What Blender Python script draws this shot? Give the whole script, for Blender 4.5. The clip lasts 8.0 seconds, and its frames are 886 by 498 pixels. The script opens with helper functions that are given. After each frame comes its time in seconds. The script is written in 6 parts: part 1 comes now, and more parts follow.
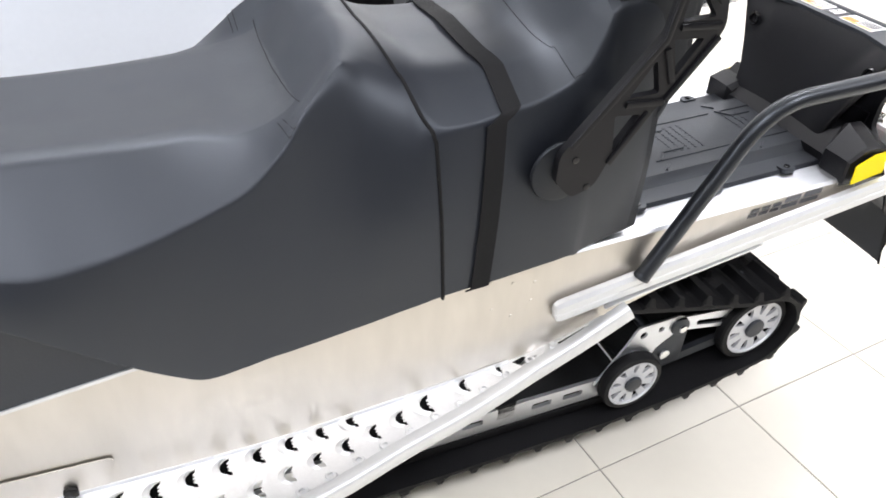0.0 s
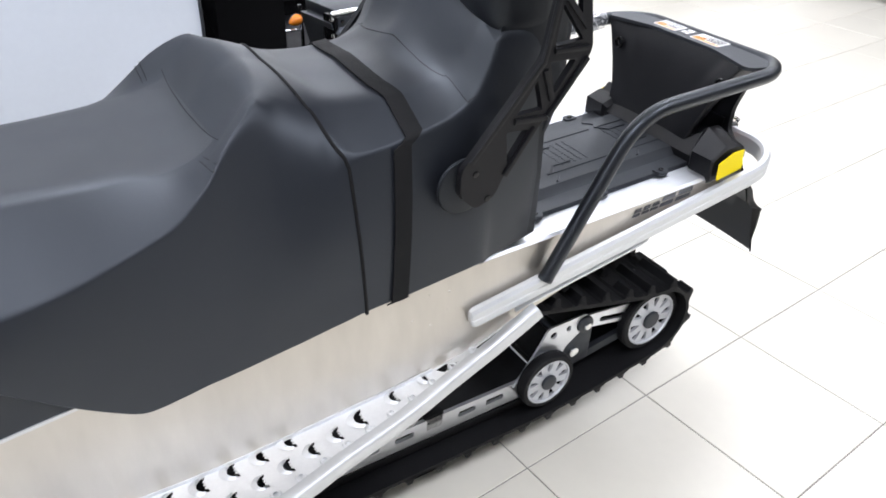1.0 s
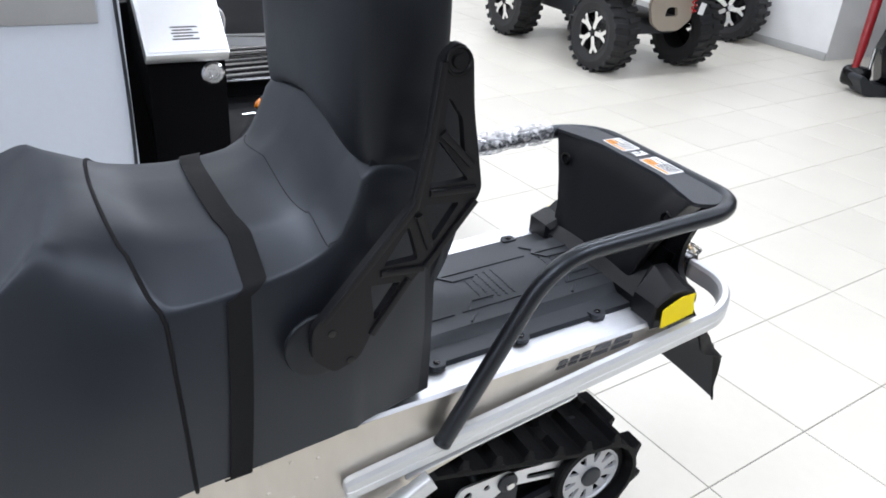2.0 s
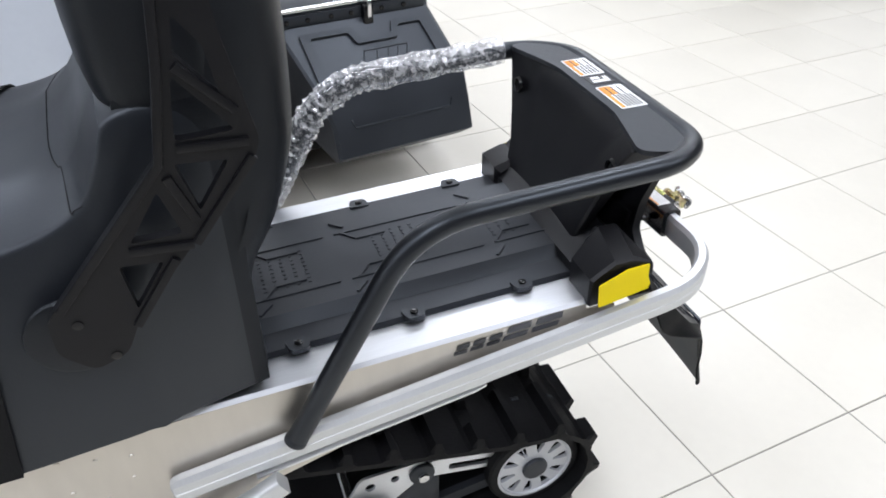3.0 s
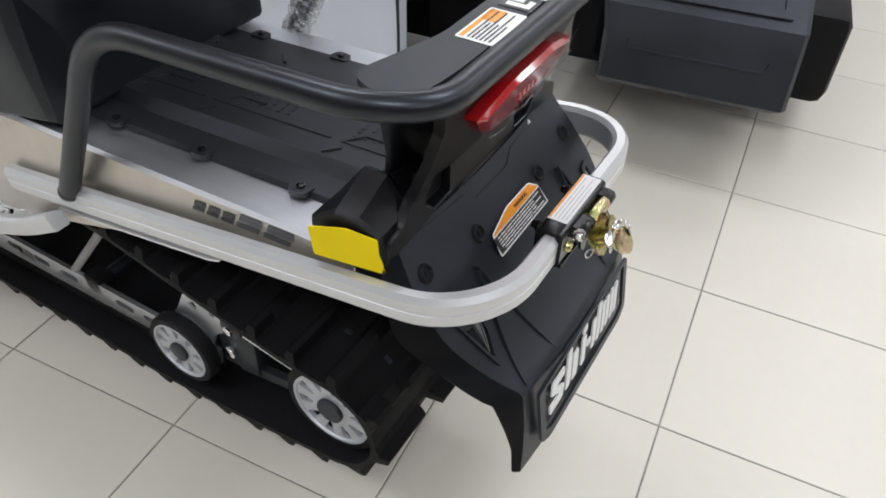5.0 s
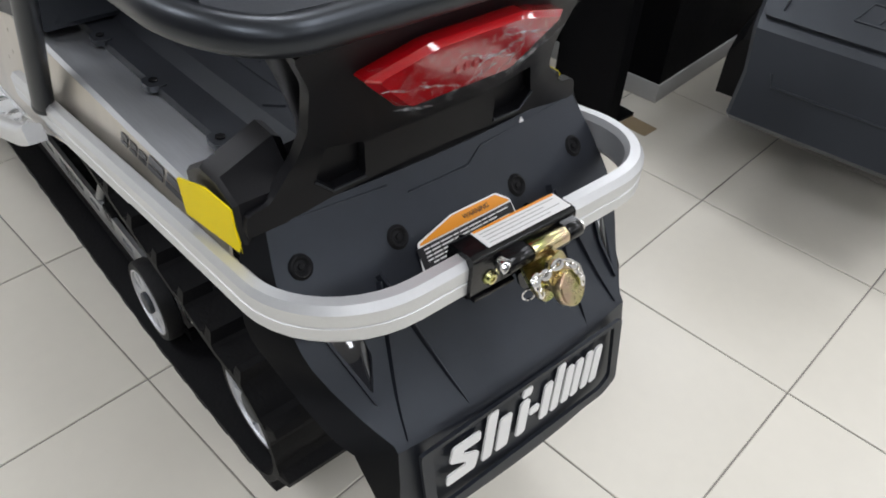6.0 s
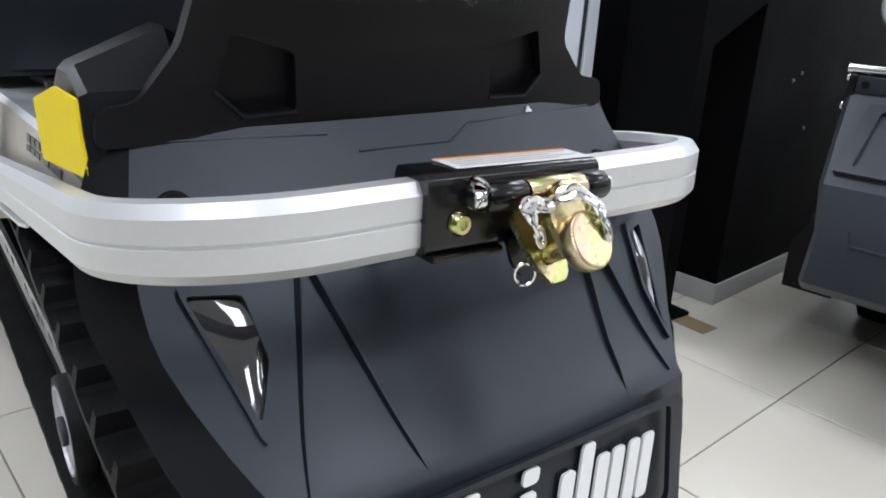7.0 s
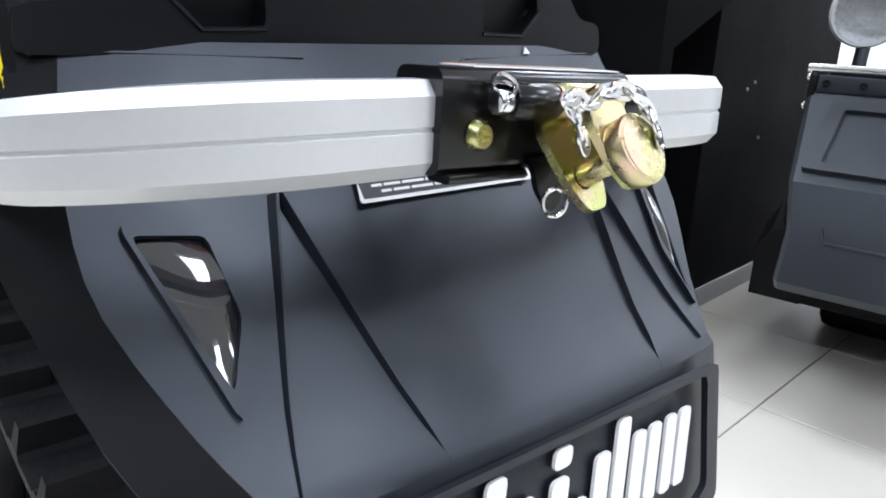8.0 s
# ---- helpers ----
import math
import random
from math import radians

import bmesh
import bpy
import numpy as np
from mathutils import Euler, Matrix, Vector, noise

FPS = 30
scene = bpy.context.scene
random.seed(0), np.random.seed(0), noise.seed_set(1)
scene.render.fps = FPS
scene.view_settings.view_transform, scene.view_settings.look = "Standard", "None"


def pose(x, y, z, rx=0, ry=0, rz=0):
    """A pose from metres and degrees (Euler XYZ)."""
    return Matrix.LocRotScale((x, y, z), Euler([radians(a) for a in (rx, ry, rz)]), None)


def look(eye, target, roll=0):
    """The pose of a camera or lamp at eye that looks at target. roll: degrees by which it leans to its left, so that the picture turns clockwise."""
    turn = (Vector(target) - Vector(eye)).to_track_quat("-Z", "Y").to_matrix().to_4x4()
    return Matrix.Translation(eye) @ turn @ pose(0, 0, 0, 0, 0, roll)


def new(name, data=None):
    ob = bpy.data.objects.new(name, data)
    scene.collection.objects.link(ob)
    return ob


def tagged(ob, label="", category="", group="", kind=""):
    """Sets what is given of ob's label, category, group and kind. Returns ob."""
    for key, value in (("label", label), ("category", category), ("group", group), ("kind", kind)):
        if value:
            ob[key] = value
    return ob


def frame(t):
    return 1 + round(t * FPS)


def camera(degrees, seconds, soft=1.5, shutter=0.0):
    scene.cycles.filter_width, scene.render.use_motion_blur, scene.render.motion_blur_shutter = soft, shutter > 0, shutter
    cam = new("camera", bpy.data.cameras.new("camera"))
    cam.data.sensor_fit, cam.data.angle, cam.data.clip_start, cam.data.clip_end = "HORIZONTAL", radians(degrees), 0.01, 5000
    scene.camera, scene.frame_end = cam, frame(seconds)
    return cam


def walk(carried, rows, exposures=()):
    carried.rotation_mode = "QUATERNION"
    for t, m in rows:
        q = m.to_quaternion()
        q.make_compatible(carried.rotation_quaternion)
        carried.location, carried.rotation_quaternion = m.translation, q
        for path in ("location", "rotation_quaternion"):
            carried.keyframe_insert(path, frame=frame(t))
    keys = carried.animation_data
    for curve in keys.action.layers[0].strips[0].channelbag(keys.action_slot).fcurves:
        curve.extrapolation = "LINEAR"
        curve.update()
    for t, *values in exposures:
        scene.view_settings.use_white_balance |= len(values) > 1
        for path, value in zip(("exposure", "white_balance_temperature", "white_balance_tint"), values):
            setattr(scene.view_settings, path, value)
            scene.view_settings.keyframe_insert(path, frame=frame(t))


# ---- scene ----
cam = camera(60.8, 8.0, soft=1.8)
PATH = [
    (0, (-1.231, -1.145, 1.457), (-0.572, 0.327, 0.274), 3.3),
    (0.5, (-1.32, -1.207, 1.469), (-0.538, 0.24, 0.33), 2.2),
    (1, (-1.295, -1.234, 1.478), (-0.391, 0.184, 0.395), 2.5),
    (1.5, (-1.128, -1.22, 1.512), (-0.166, 0.263, 0.576), 2.6),
    (1.7, (-1.053, -1.164, 1.511), (-0.1, 0.328, 0.58), 3.6),
    (2.8, (-0.618, -1.073, 1.457), (0.0, 0.498, 0.385), 1.7),
    (3, (-0.49, -1.028, 1.443), (0.077, 0.508, 0.294), 0.5),
    (3.5, (-0.208, -1.08, 1.424), (-0.017, 0.535, 0.26), 1.4),
    (4, (0.07, -1.068, 1.399), (-0.089, 0.499, 0.167), 2.9),
    (4.5, (0.327, -0.924, 1.343), (-0.102, 0.504, 0.011), 4.6),
    (4.7, (0.41, -0.867, 1.337), (-0.153, 0.506, -0.004), 2.5),
    (5.8, (0.67, -0.522, 1.243), (-0.377, 0.537, -0.092), 6.0),
    (6, (0.659, -0.471, 1.195), (-0.452, 0.543, -0.123), 3.8),
    (6.5, (0.654, -0.371, 1.013), (-0.673, 0.622, -0.106), 2.7),
    (7, (0.645, -0.345, 0.843), (-0.87, 0.766, 0.158), 3.0),
    (7.5, (0.613, -0.34, 0.775), (-0.797, 0.909, 0.101), 2.7),
    (8, (0.573, -0.333, 0.755), (-0.882, 0.91, 0.177), 2.8),
]
LIGHTEN = [(0, 0.92, 6550, 11), (1.0, 0.64, 6250, 11), (1.5, 0.40, 6080, 10), (3, 0.24, 6180, 10), (3.5, -0.02, 6350, 10), (4, -0.08, 6500, 10), (6, -0.06, 6480, 9), (6.5, 0.06, 6350, 9), (7, 0.20, 6200, 9), (8, 0.64, 5970, 9)]
walk(cam, [(t, look(eye, target, roll)) for t, eye, target, roll in PATH], LIGHTEN)

# ---- light and exposure ----
world = bpy.data.worlds.new("showroom_world")
scene.world = world
world.use_nodes = True
world.node_tree.nodes["Background"].inputs[0].default_value = (0.8, 0.88, 1.0, 1)
world.node_tree.nodes["Background"].inputs[1].default_value = 0.05

CEIL = 3.3


def area_lamp(name, x, y, sx, sy, watts, colour=(0.94, 0.955, 1.03)):
    lamp = bpy.data.lights.new(name, "AREA")
    lamp.shape, lamp.size, lamp.size_y, lamp.energy, lamp.color = "RECTANGLE", sx, sy, watts, colour
    ob = new(name, lamp)
    ob.matrix_world = pose(x, y, CEIL - 0.09, 0, 0, 5.85)
    return ob


LAMPS = [(x, y) for x in (-4.0, -1.4, 1.2, 3.8) for y in (-1.9, 0.7, 3.3, 5.9)]
for lx, ly in LAMPS:
    area_lamp("ceiling_lamp", lx, ly, 1.2, 0.55, 36 if ly < 0 else 28)


# ---- materials ----
def material(name, colour, rough=0.5, metal=0.0, vary=0.12, scale=6.0, fine=60.0, bump=0.15, depth=0.002,
             coat=0.0, each=0.0, stretch=(1, 1, 1), spec=0.5, sheen=0.0, tint=(1, 1, 1)):
    m = bpy.data.materials.new(name)
    m.use_nodes = True
    nt = m.node_tree
    n, l = nt.nodes, nt.links
    b = n["Principled BSDF"]
    b.inputs["Metallic"].default_value = metal
    b.inputs["Coat Weight"].default_value = coat
    b.inputs["Coat Roughness"].default_value = 0.08
    b.inputs["Specular IOR Level"].default_value = spec
    b.inputs["Specular Tint"].default_value = (*tint, 1)
    b.inputs["Sheen Weight"].default_value = sheen
    b.inputs["Sheen Roughness"].default_value = 0.45
    tc = n.new("ShaderNodeTexCoord")
    mp = n.new("ShaderNodeMapping")
    mp.inputs["Scale"].default_value = stretch
    l.new(tc.outputs["Object"], mp.inputs[0])
    big, small = n.new("ShaderNodeTexNoise"), n.new("ShaderNodeTexNoise")
    big.inputs["Scale"].default_value, big.inputs["Detail"].default_value = scale, 4
    small.inputs["Scale"].default_value, small.inputs["Detail"].default_value = fine, 5
    l.new(mp.outputs[0], big.inputs["Vector"])
    l.new(mp.outputs[0], small.inputs["Vector"])
    mix = n.new("ShaderNodeMath")
    mix.operation = "MULTIPLY_ADD"
    l.new(small.outputs[0], mix.inputs[0])
    mix.inputs[1].default_value = 0.45
    l.new(big.outputs[0], mix.inputs[2])
    ramp = n.new("ShaderNodeMapRange")
    ramp.inputs["From Min"].default_value, ramp.inputs["From Max"].default_value = 0.45, 1.0
    ramp.inputs["To Min"].default_value, ramp.inputs["To Max"].default_value = 1 - vary, 1 + vary
    l.new(mix.outputs[0], ramp.inputs[0])
    val = ramp.outputs[0]
    if each:
        info = n.new("ShaderNodeObjectInfo")
        r2 = n.new("ShaderNodeMapRange")
        r2.inputs["To Min"].default_value, r2.inputs["To Max"].default_value = 1 - each, 1 + each
        l.new(info.outputs["Random"], r2.inputs[0])
        mm = n.new("ShaderNodeMath")
        mm.operation = "MULTIPLY"
        l.new(val, mm.inputs[0])
        l.new(r2.outputs[0], mm.inputs[1])
        val = mm.outputs[0]
    hs = n.new("ShaderNodeHueSaturation")
    hs.inputs["Color"].default_value = (*colour, 1)
    l.new(val, hs.inputs["Value"])
    l.new(hs.outputs[0], b.inputs["Base Color"])
    rr = n.new("ShaderNodeMapRange")
    rr.inputs["From Min"].default_value, rr.inputs["From Max"].default_value = 0.4, 1.05
    rr.inputs["To Min"].default_value, rr.inputs["To Max"].default_value = rough * 0.82, min(1, rough * 1.18)
    l.new(mix.outputs[0], rr.inputs[0])
    l.new(rr.outputs[0], b.inputs["Roughness"])
    if bump:
        bp = n.new("ShaderNodeBump")
        bp.inputs["Strength"].default_value, bp.inputs["Distance"].default_value = bump, depth
        l.new(small.outputs[0], bp.inputs["Height"])
        l.new(bp.outputs[0], b.inputs["Normal"])
    return m


VINYL = material("seat_vinyl", (0.0042, 0.0054, 0.0094), 0.48, vary=0.15, scale=4, fine=420, bump=0.2, depth=0.0006, spec=0.72, sheen=0.05, tint=(0.85, 0.92, 1.0))
GRIP = material("seat_grip_vinyl", (0.0088, 0.0098, 0.0126), 0.52, vary=0.15, scale=8, fine=700, bump=0.4, depth=0.0008, spec=0.80, sheen=0.14, tint=(0.85, 0.92, 1.0))
STRAP = material("strap_webbing", (0.007, 0.007, 0.0075), 0.7, vary=0.2, fine=500, bump=0.6, depth=0.001, spec=0.2)
PLASTIC = material("black_plastic", (0.006, 0.006, 0.0072), 0.38, vary=0.2, fine=500, bump=0.25, depth=0.0006, spec=0.24)
MATTE = material("matte_black_plastic", (0.012, 0.0128, 0.0155), 0.46, vary=0.2, fine=350, bump=0.3, depth=0.0008, spec=0.62, tint=(0.85, 0.92, 1.0))
RUBBER = material("track_rubber", (0.0035, 0.0035, 0.0042), 0.62, vary=0.3, scale=9, fine=140, bump=0.4, depth=0.002, spec=0.22)
FLAP = material("flap_rubber", (0.0080, 0.0094, 0.0138), 0.42, vary=0.40, scale=9, fine=60, bump=0.05, depth=0.0006, spec=0.55, tint=(0.85, 0.92, 1.0))
# the flap's rubber with a matt grain, darkened for the shaded sides
FLAPSIDE = material("shaded_flap_side_rubber", (0.0045, 0.0048, 0.0056), 0.6, vary=0.25, scale=9, fine=300, bump=0.3, depth=0.0006, spec=0.12)
ALU = material("brushed_aluminium", (0.77, 0.785, 0.81), 0.42, 1.0, vary=0.10, scale=3, fine=90, bump=0.12, depth=0.0006, stretch=(0.25, 4, 4))
ALUW = material("mill_aluminium_sheet", (0.66, 0.625, 0.57), 0.46, 1.0, vary=0.12, scale=4, fine=14, bump=0.10, depth=0.005, stretch=(2.2, 1, 0.6))
BOARDALU = material("footboard_aluminium", (0.78, 0.79, 0.80), 0.5, 0.9, vary=0.08, scale=5, fine=160, bump=0.1, depth=0.0004)
EXTR = material("anodised_extrusion", (0.68, 0.69, 0.695), 0.44, 0.6, vary=0.05, fine=200, bump=0.08, depth=0.0004)
WHEELGREY = material("silver_wheel_paint", (0.52, 0.53, 0.55), 0.40, 0.4, vary=0.08, fine=200, bump=0.1, depth=0.0006)
CHROME = material("zinc_chrome", (0.80, 0.80, 0.80), 0.14, 1.0, vary=0.05, bump=0.05, depth=0.0005)
GLOSSBLK = material("gloss_black_paint", (0.005, 0.005, 0.0056), 0.2, vary=0.1, bump=0.03, depth=0.0004, coat=0.08, spec=0.3)
TUBE = material("satin_black_tube", (0.010, 0.0105, 0.0125), 0.34, vary=0.1, fine=300, bump=0.1, depth=0.0004, spec=0.55, tint=(0.82, 0.91, 1.0))
YELLOW = material("yellow_reflector", (0.90, 0.71, 0.002), 0.5, vary=0.04, fine=600, bump=0.15, depth=0.0004, spec=0.15)
WHITE = material("white_decal", (0.80, 0.80, 0.79), 0.4, vary=0.03, bump=0.0)
ORANGE = material("orange_decal", (0.80, 0.30, 0.02), 0.4, vary=0.04, bump=0.0)
INK = material("black_ink", (0.02, 0.02, 0.022), 0.4, vary=0.05, bump=0.0)
SILVERINK = material("grey_decal", (0.11, 0.11, 0.118), 0.35, 0.4, vary=0.05, bump=0.0)
DARKINK = material("dark_decal", (0.03, 0.03, 0.033), 0.35, vary=0.05, bump=0.0)
MIRROR = material("smoked_reflector", (0.012, 0.013, 0.016), 0.05, vary=0.05, scale=30, fine=200, bump=0.0, spec=1.0, coat=1.0)
TILE = material("cream_floor_tile", (0.69, 0.655, 0.57), 0.36, vary=0.035, scale=2.5, fine=30, bump=0.03, depth=0.001,
                each=0.025)
GROUT = material("grey_grout", (0.26, 0.245, 0.215), 0.85, vary=0.25, scale=5, fine=80, bump=0.3)
PAINTW = material("white_wall_paint", (0.80, 0.80, 0.79), 0.7, vary=0.03, bump=0.08)
CEILM = material("ceiling_panel", (0.70, 0.70, 0.70), 0.8, vary=0.04, fine=120, bump=0.2)
GREYPANEL = material("light_grey_panel", (0.66, 0.70, 0.76), 0.38, vary=0.03, scale=2, bump=0.02)
BLACKPANEL = material("black_laminate", (0.003, 0.003, 0.0035), 0.6, vary=0.2, scale=3, bump=0.03, spec=0.05)
PAINTG = material("grey_wall_paint", (0.42, 0.43, 0.45), 0.7, vary=0.04, bump=0.08)
# dark tone for unseen walls, picked to lower what they reflect
WALLDIM = material("dimming_wall_grey", (0.09, 0.095, 0.105), 0.7, vary=0.06, bump=0.08)
BASEGREY = material("grey_skirting", (0.42, 0.42, 0.41), 0.45, vary=0.06, bump=0.04)
TAPE = material("brown_parcel_tape", (0.34, 0.26, 0.16), 0.35, vary=0.1, bump=0.05)
RED = material("red_plastic", (0.45, 0.008, 0.012), 0.2, vary=0.1, coat=0.6, bump=0.0)
DARKRED = material("dark_red_paint", (0.22, 0.006, 0.010), 0.25, vary=0.1, coat=0.5, bump=0.0)
BOXGREY = material("moulded_grey_plastic", (0.017, 0.019, 0.023), 0.4, vary=0.2, fine=500, bump=0.3, depth=0.0006, spec=0.45, sheen=0.05, tint=(0.85, 0.92, 1.0))
TYRE = material("tyre_rubber", (0.009, 0.009, 0.01), 0.65, vary=0.25, fine=90, bump=0.4)
AMBER = material("amber_lens", (0.75, 0.22, 0.01), 0.2, vary=0.1, coat=0.5, bump=0.0)
TAN = material("champagne_paint", (0.42, 0.37, 0.30), 0.35, 0.3, vary=0.06, bump=0.02)


def zinc_material():
    """Yellow-passivated zinc with its faint green and pink sheen."""
    m = material("yellow_zinc", (0.62, 0.55, 0.30), 0.26, 1.0, vary=0.12, scale=24, fine=260, bump=0.06, depth=0.0004)
    n, l = m.node_tree.nodes, m.node_tree.links
    tc, tex, ramp = n.new("ShaderNodeTexCoord"), n.new("ShaderNodeTexNoise"), n.new("ShaderNodeValToRGB")
    tex.inputs["Scale"].default_value, tex.inputs["Detail"].default_value = 42, 2
    l.new(tc.outputs["Object"], tex.inputs["Vector"])
    l.new(tex.outputs[0], ramp.inputs[0])
    el = ramp.color_ramp.elements
    el[0].position, el[0].color = 0.34, (0.50, 0.53, 0.20, 1)
    el[1].position, el[1].color = 0.66, (0.66, 0.50, 0.36, 1)
    mid = el.new(0.48)
    mid.color = (0.64, 0.57, 0.31, 1)
    l.new(ramp.outputs[0], n["Hue/Saturation/Value"].inputs["Color"])
    return m


GOLD = zinc_material()


def lens_material():
    m = bpy.data.materials.new("red_lamp_lens")
    m.use_nodes = True
    b = m.node_tree.nodes["Principled BSDF"]
    b.inputs["Base Color"].default_value = (0.43, 0.003, 0.007, 1)
    b.inputs["Roughness"].default_value = 0.12
    b.inputs["Coat Weight"].default_value = 0.8
    b.inputs["Subsurface Weight"].default_value = 0.25
    b.inputs["Subsurface Radius"].default_value = (0.02, 0.002, 0.002)
    return m


def film_material(name, least, most):
    m = bpy.data.materials.new(name)
    m.use_nodes = True
    nt = m.node_tree
    n, l = nt.nodes, nt.links
    out = n["Material Output"]
    n.remove(n["Principled BSDF"])
    clear, gloss, mix = n.new("ShaderNodeBsdfTransparent"), n.new("ShaderNodeBsdfGlossy"), n.new("ShaderNodeMixShader")
    clear.inputs[0].default_value = (0.93, 0.94, 0.95, 1)
    gloss.inputs[0].default_value = (0.95, 0.95, 0.95, 1)
    gloss.inputs["Roughness"].default_value = 0.2
    tc, tex, ramp = n.new("ShaderNodeTexCoord"), n.new("ShaderNodeTexNoise"), n.new("ShaderNodeMapRange")
    tex.inputs["Scale"].default_value, tex.inputs["Detail"].default_value = 110, 5
    l.new(tc.outputs["Object"], tex.inputs["Vector"])
    ramp.inputs["From Min"].default_value, ramp.inputs["From Max"].default_value = 0.45, 0.62
    ramp.inputs["To Min"].default_value, ramp.inputs["To Max"].default_value = least, most
    l.new(tex.outputs[0], ramp.inputs[0])
    l.new(ramp.outputs[0], mix.inputs[0])
    l.new(clear.outputs[0], mix.inputs[1])
    milky, body = n.new("ShaderNodeBsdfDiffuse"), n.new("ShaderNodeMixShader")
    milky.inputs[0].default_value = (0.85, 0.86, 0.88, 1)
    body.inputs[0].default_value = 0.45
    l.new(gloss.outputs[0], body.inputs[1])
    l.new(milky.outputs[0], body.inputs[2])
    l.new(body.outputs[0], mix.inputs[2])
    bp = n.new("ShaderNodeBump")
    bp.inputs["Strength"].default_value, bp.inputs["Distance"].default_value = 0.8, 0.004
    l.new(tex.outputs[0], bp.inputs["Height"])
    l.new(bp.outputs[0], gloss.inputs["Normal"])
    l.new(mix.outputs[0], out.inputs[0])
    return m


# shaded copy of the seat vinyl, a little darker and less glossy
VINYLSHADE = material("shaded_seat_vinyl", (0.0040, 0.0050, 0.0080), 0.47, vary=0.15, scale=4, fine=420, bump=0.22, depth=0.0007, spec=0.68, sheen=0.05, tint=(0.85, 0.92, 1.0))
SHELL = material("backrest_vinyl", (0.0034, 0.0040, 0.0058), 0.46, vary=0.2, scale=4, fine=420, bump=0.25, depth=0.0008, spec=0.40, tint=(0.85, 0.92, 1.0))
LENS = lens_material()
FILM = film_material("clear_film", 0.20, 0.9)
LAMPFILM = film_material("clear_lamp_film", 0.0, 0.09)
FOLDFILM = film_material("creased_lamp_film", 0.02, 0.22)


# ---- mesh helpers ----
def finish(bm, name, smooth=True, angle=35):
    bmesh.ops.remove_doubles(bm, verts=bm.verts, dist=1e-5)
    bmesh.ops.recalc_face_normals(bm, faces=bm.faces)
    lim = radians(angle)
    for f in bm.faces:
        f.smooth = smooth
    for e in bm.edges:
        e.smooth = len(e.link_faces) == 2 and e.calc_face_angle(0) < lim
    me = bpy.data.meshes.new(name)
    bm.to_mesh(me)
    bm.free()
    return me


def place(ob, parent):
    ob.parent = parent
    p = parent
    m = Matrix.Identity(4)
    while p is not None:
        m = p.matrix_basis @ m if p.parent is None else p.parent.matrix_basis @ m
        p = p.parent
    ob.matrix_parent_inverse = m.inverted()


def thing(name, at, label, category, group="", kind="", turn=0.0):
    ob = new(name)
    ob.empty_display_size = 0.1
    ob.matrix_basis = pose(*at, 0, 0, turn)
    return tagged(ob, label, category, group, kind)


def part(name, bm, mat, parent=None, label="", angle=35, smooth=True):
    """Links a bmesh in world coordinates as one mesh object under a thing or part."""
    me = finish(bm, name, smooth, angle)
    me.materials.append(mat)
    ob = new(name, me)
    if parent is not None:
        ob.parent = parent
        if parent.type == "EMPTY":
            ob.matrix_parent_inverse = parent.matrix_basis.inverted()
    if label:
        tagged(ob, label)
    return ob


def box(bm, a, b, bevel=0.0, seg=2, m=None):
    """A box between two corners."""
    r = bmesh.ops.create_cube(bm, size=1.0)
    c = [(p + q) / 2 for p, q in zip(a, b)]
    s = [abs(q - p) for p, q in zip(a, b)]
    bmesh.ops.scale(bm, vec=s, verts=r["verts"])
    bmesh.ops.translate(bm, vec=c, verts=r["verts"])
    vs = r["verts"]
    if bevel:
        es = list({e for v in vs for e in v.link_edges})
        out = bmesh.ops.bevel(bm, geom=es, offset=bevel, segments=seg, affect="EDGES", profile=0.5)
        vs = list({v for f in out["faces"] for v in f.verts} | {v for v in vs if v.is_valid})
    if m is not None:
        bmesh.ops.transform(bm, matrix=m, verts=[v for v in vs if v.is_valid])
    return bm


def plate(bm, outline, holes, lift, thick, bevel=0.0):
    """A flat plate with holes: outline points (u, v) are lifted to 3D by lift(u, v, w), w from 0 to thick."""
    loops = [outline, *holes]
    edges, rings = [], []
    for loop in loops:
        vs = [bm.verts.new(lift(u, v, 0.0)) for u, v in loop]
        rings.append(vs)
        edges += [bm.edges.new((vs[i], vs[(i + 1) % len(vs)])) for i in range(len(vs))]
    made = bmesh.ops.triangle_fill(bm, edges=edges, use_beauty=True, use_dissolve=False)
    faces = [g for g in made["geom"] if isinstance(g, bmesh.types.BMFace)]
    tops = {}
    for loop, ring in zip(loops, rings):
        for (u, v), vert in zip(loop, ring):
            tops[vert] = bm.verts.new(lift(u, v, thick))
    for f in faces:
        bm.faces.new([tops[v] for v in f.verts])
    for ring in rings:
        for i in range(len(ring)):
            a, b = ring[i], ring[(i + 1) % len(ring)]
            bm.faces.new((a, b, tops[b], tops[a]))
    return bm


def rounded(points, r, seg=4):
    """Rounds the corners of a closed outline."""
    out = []
    n = len(points)
    for i in range(n):
        p, a, b = Vector(points[i]), Vector(points[i - 1]), Vector(points[(i + 1) % n])
        d1, d2 = (a - p), (b - p)
        k = min(r, d1.length * 0.45, d2.length * 0.45)
        s, e = p + d1.normalized() * k, p + d2.normalized() * k
        for j in range(seg + 1):
            t = j / seg
            q = s * (1 - t) ** 2 + p * 2 * t * (1 - t) + e * t * t
            out.append(tuple(q))
    return out


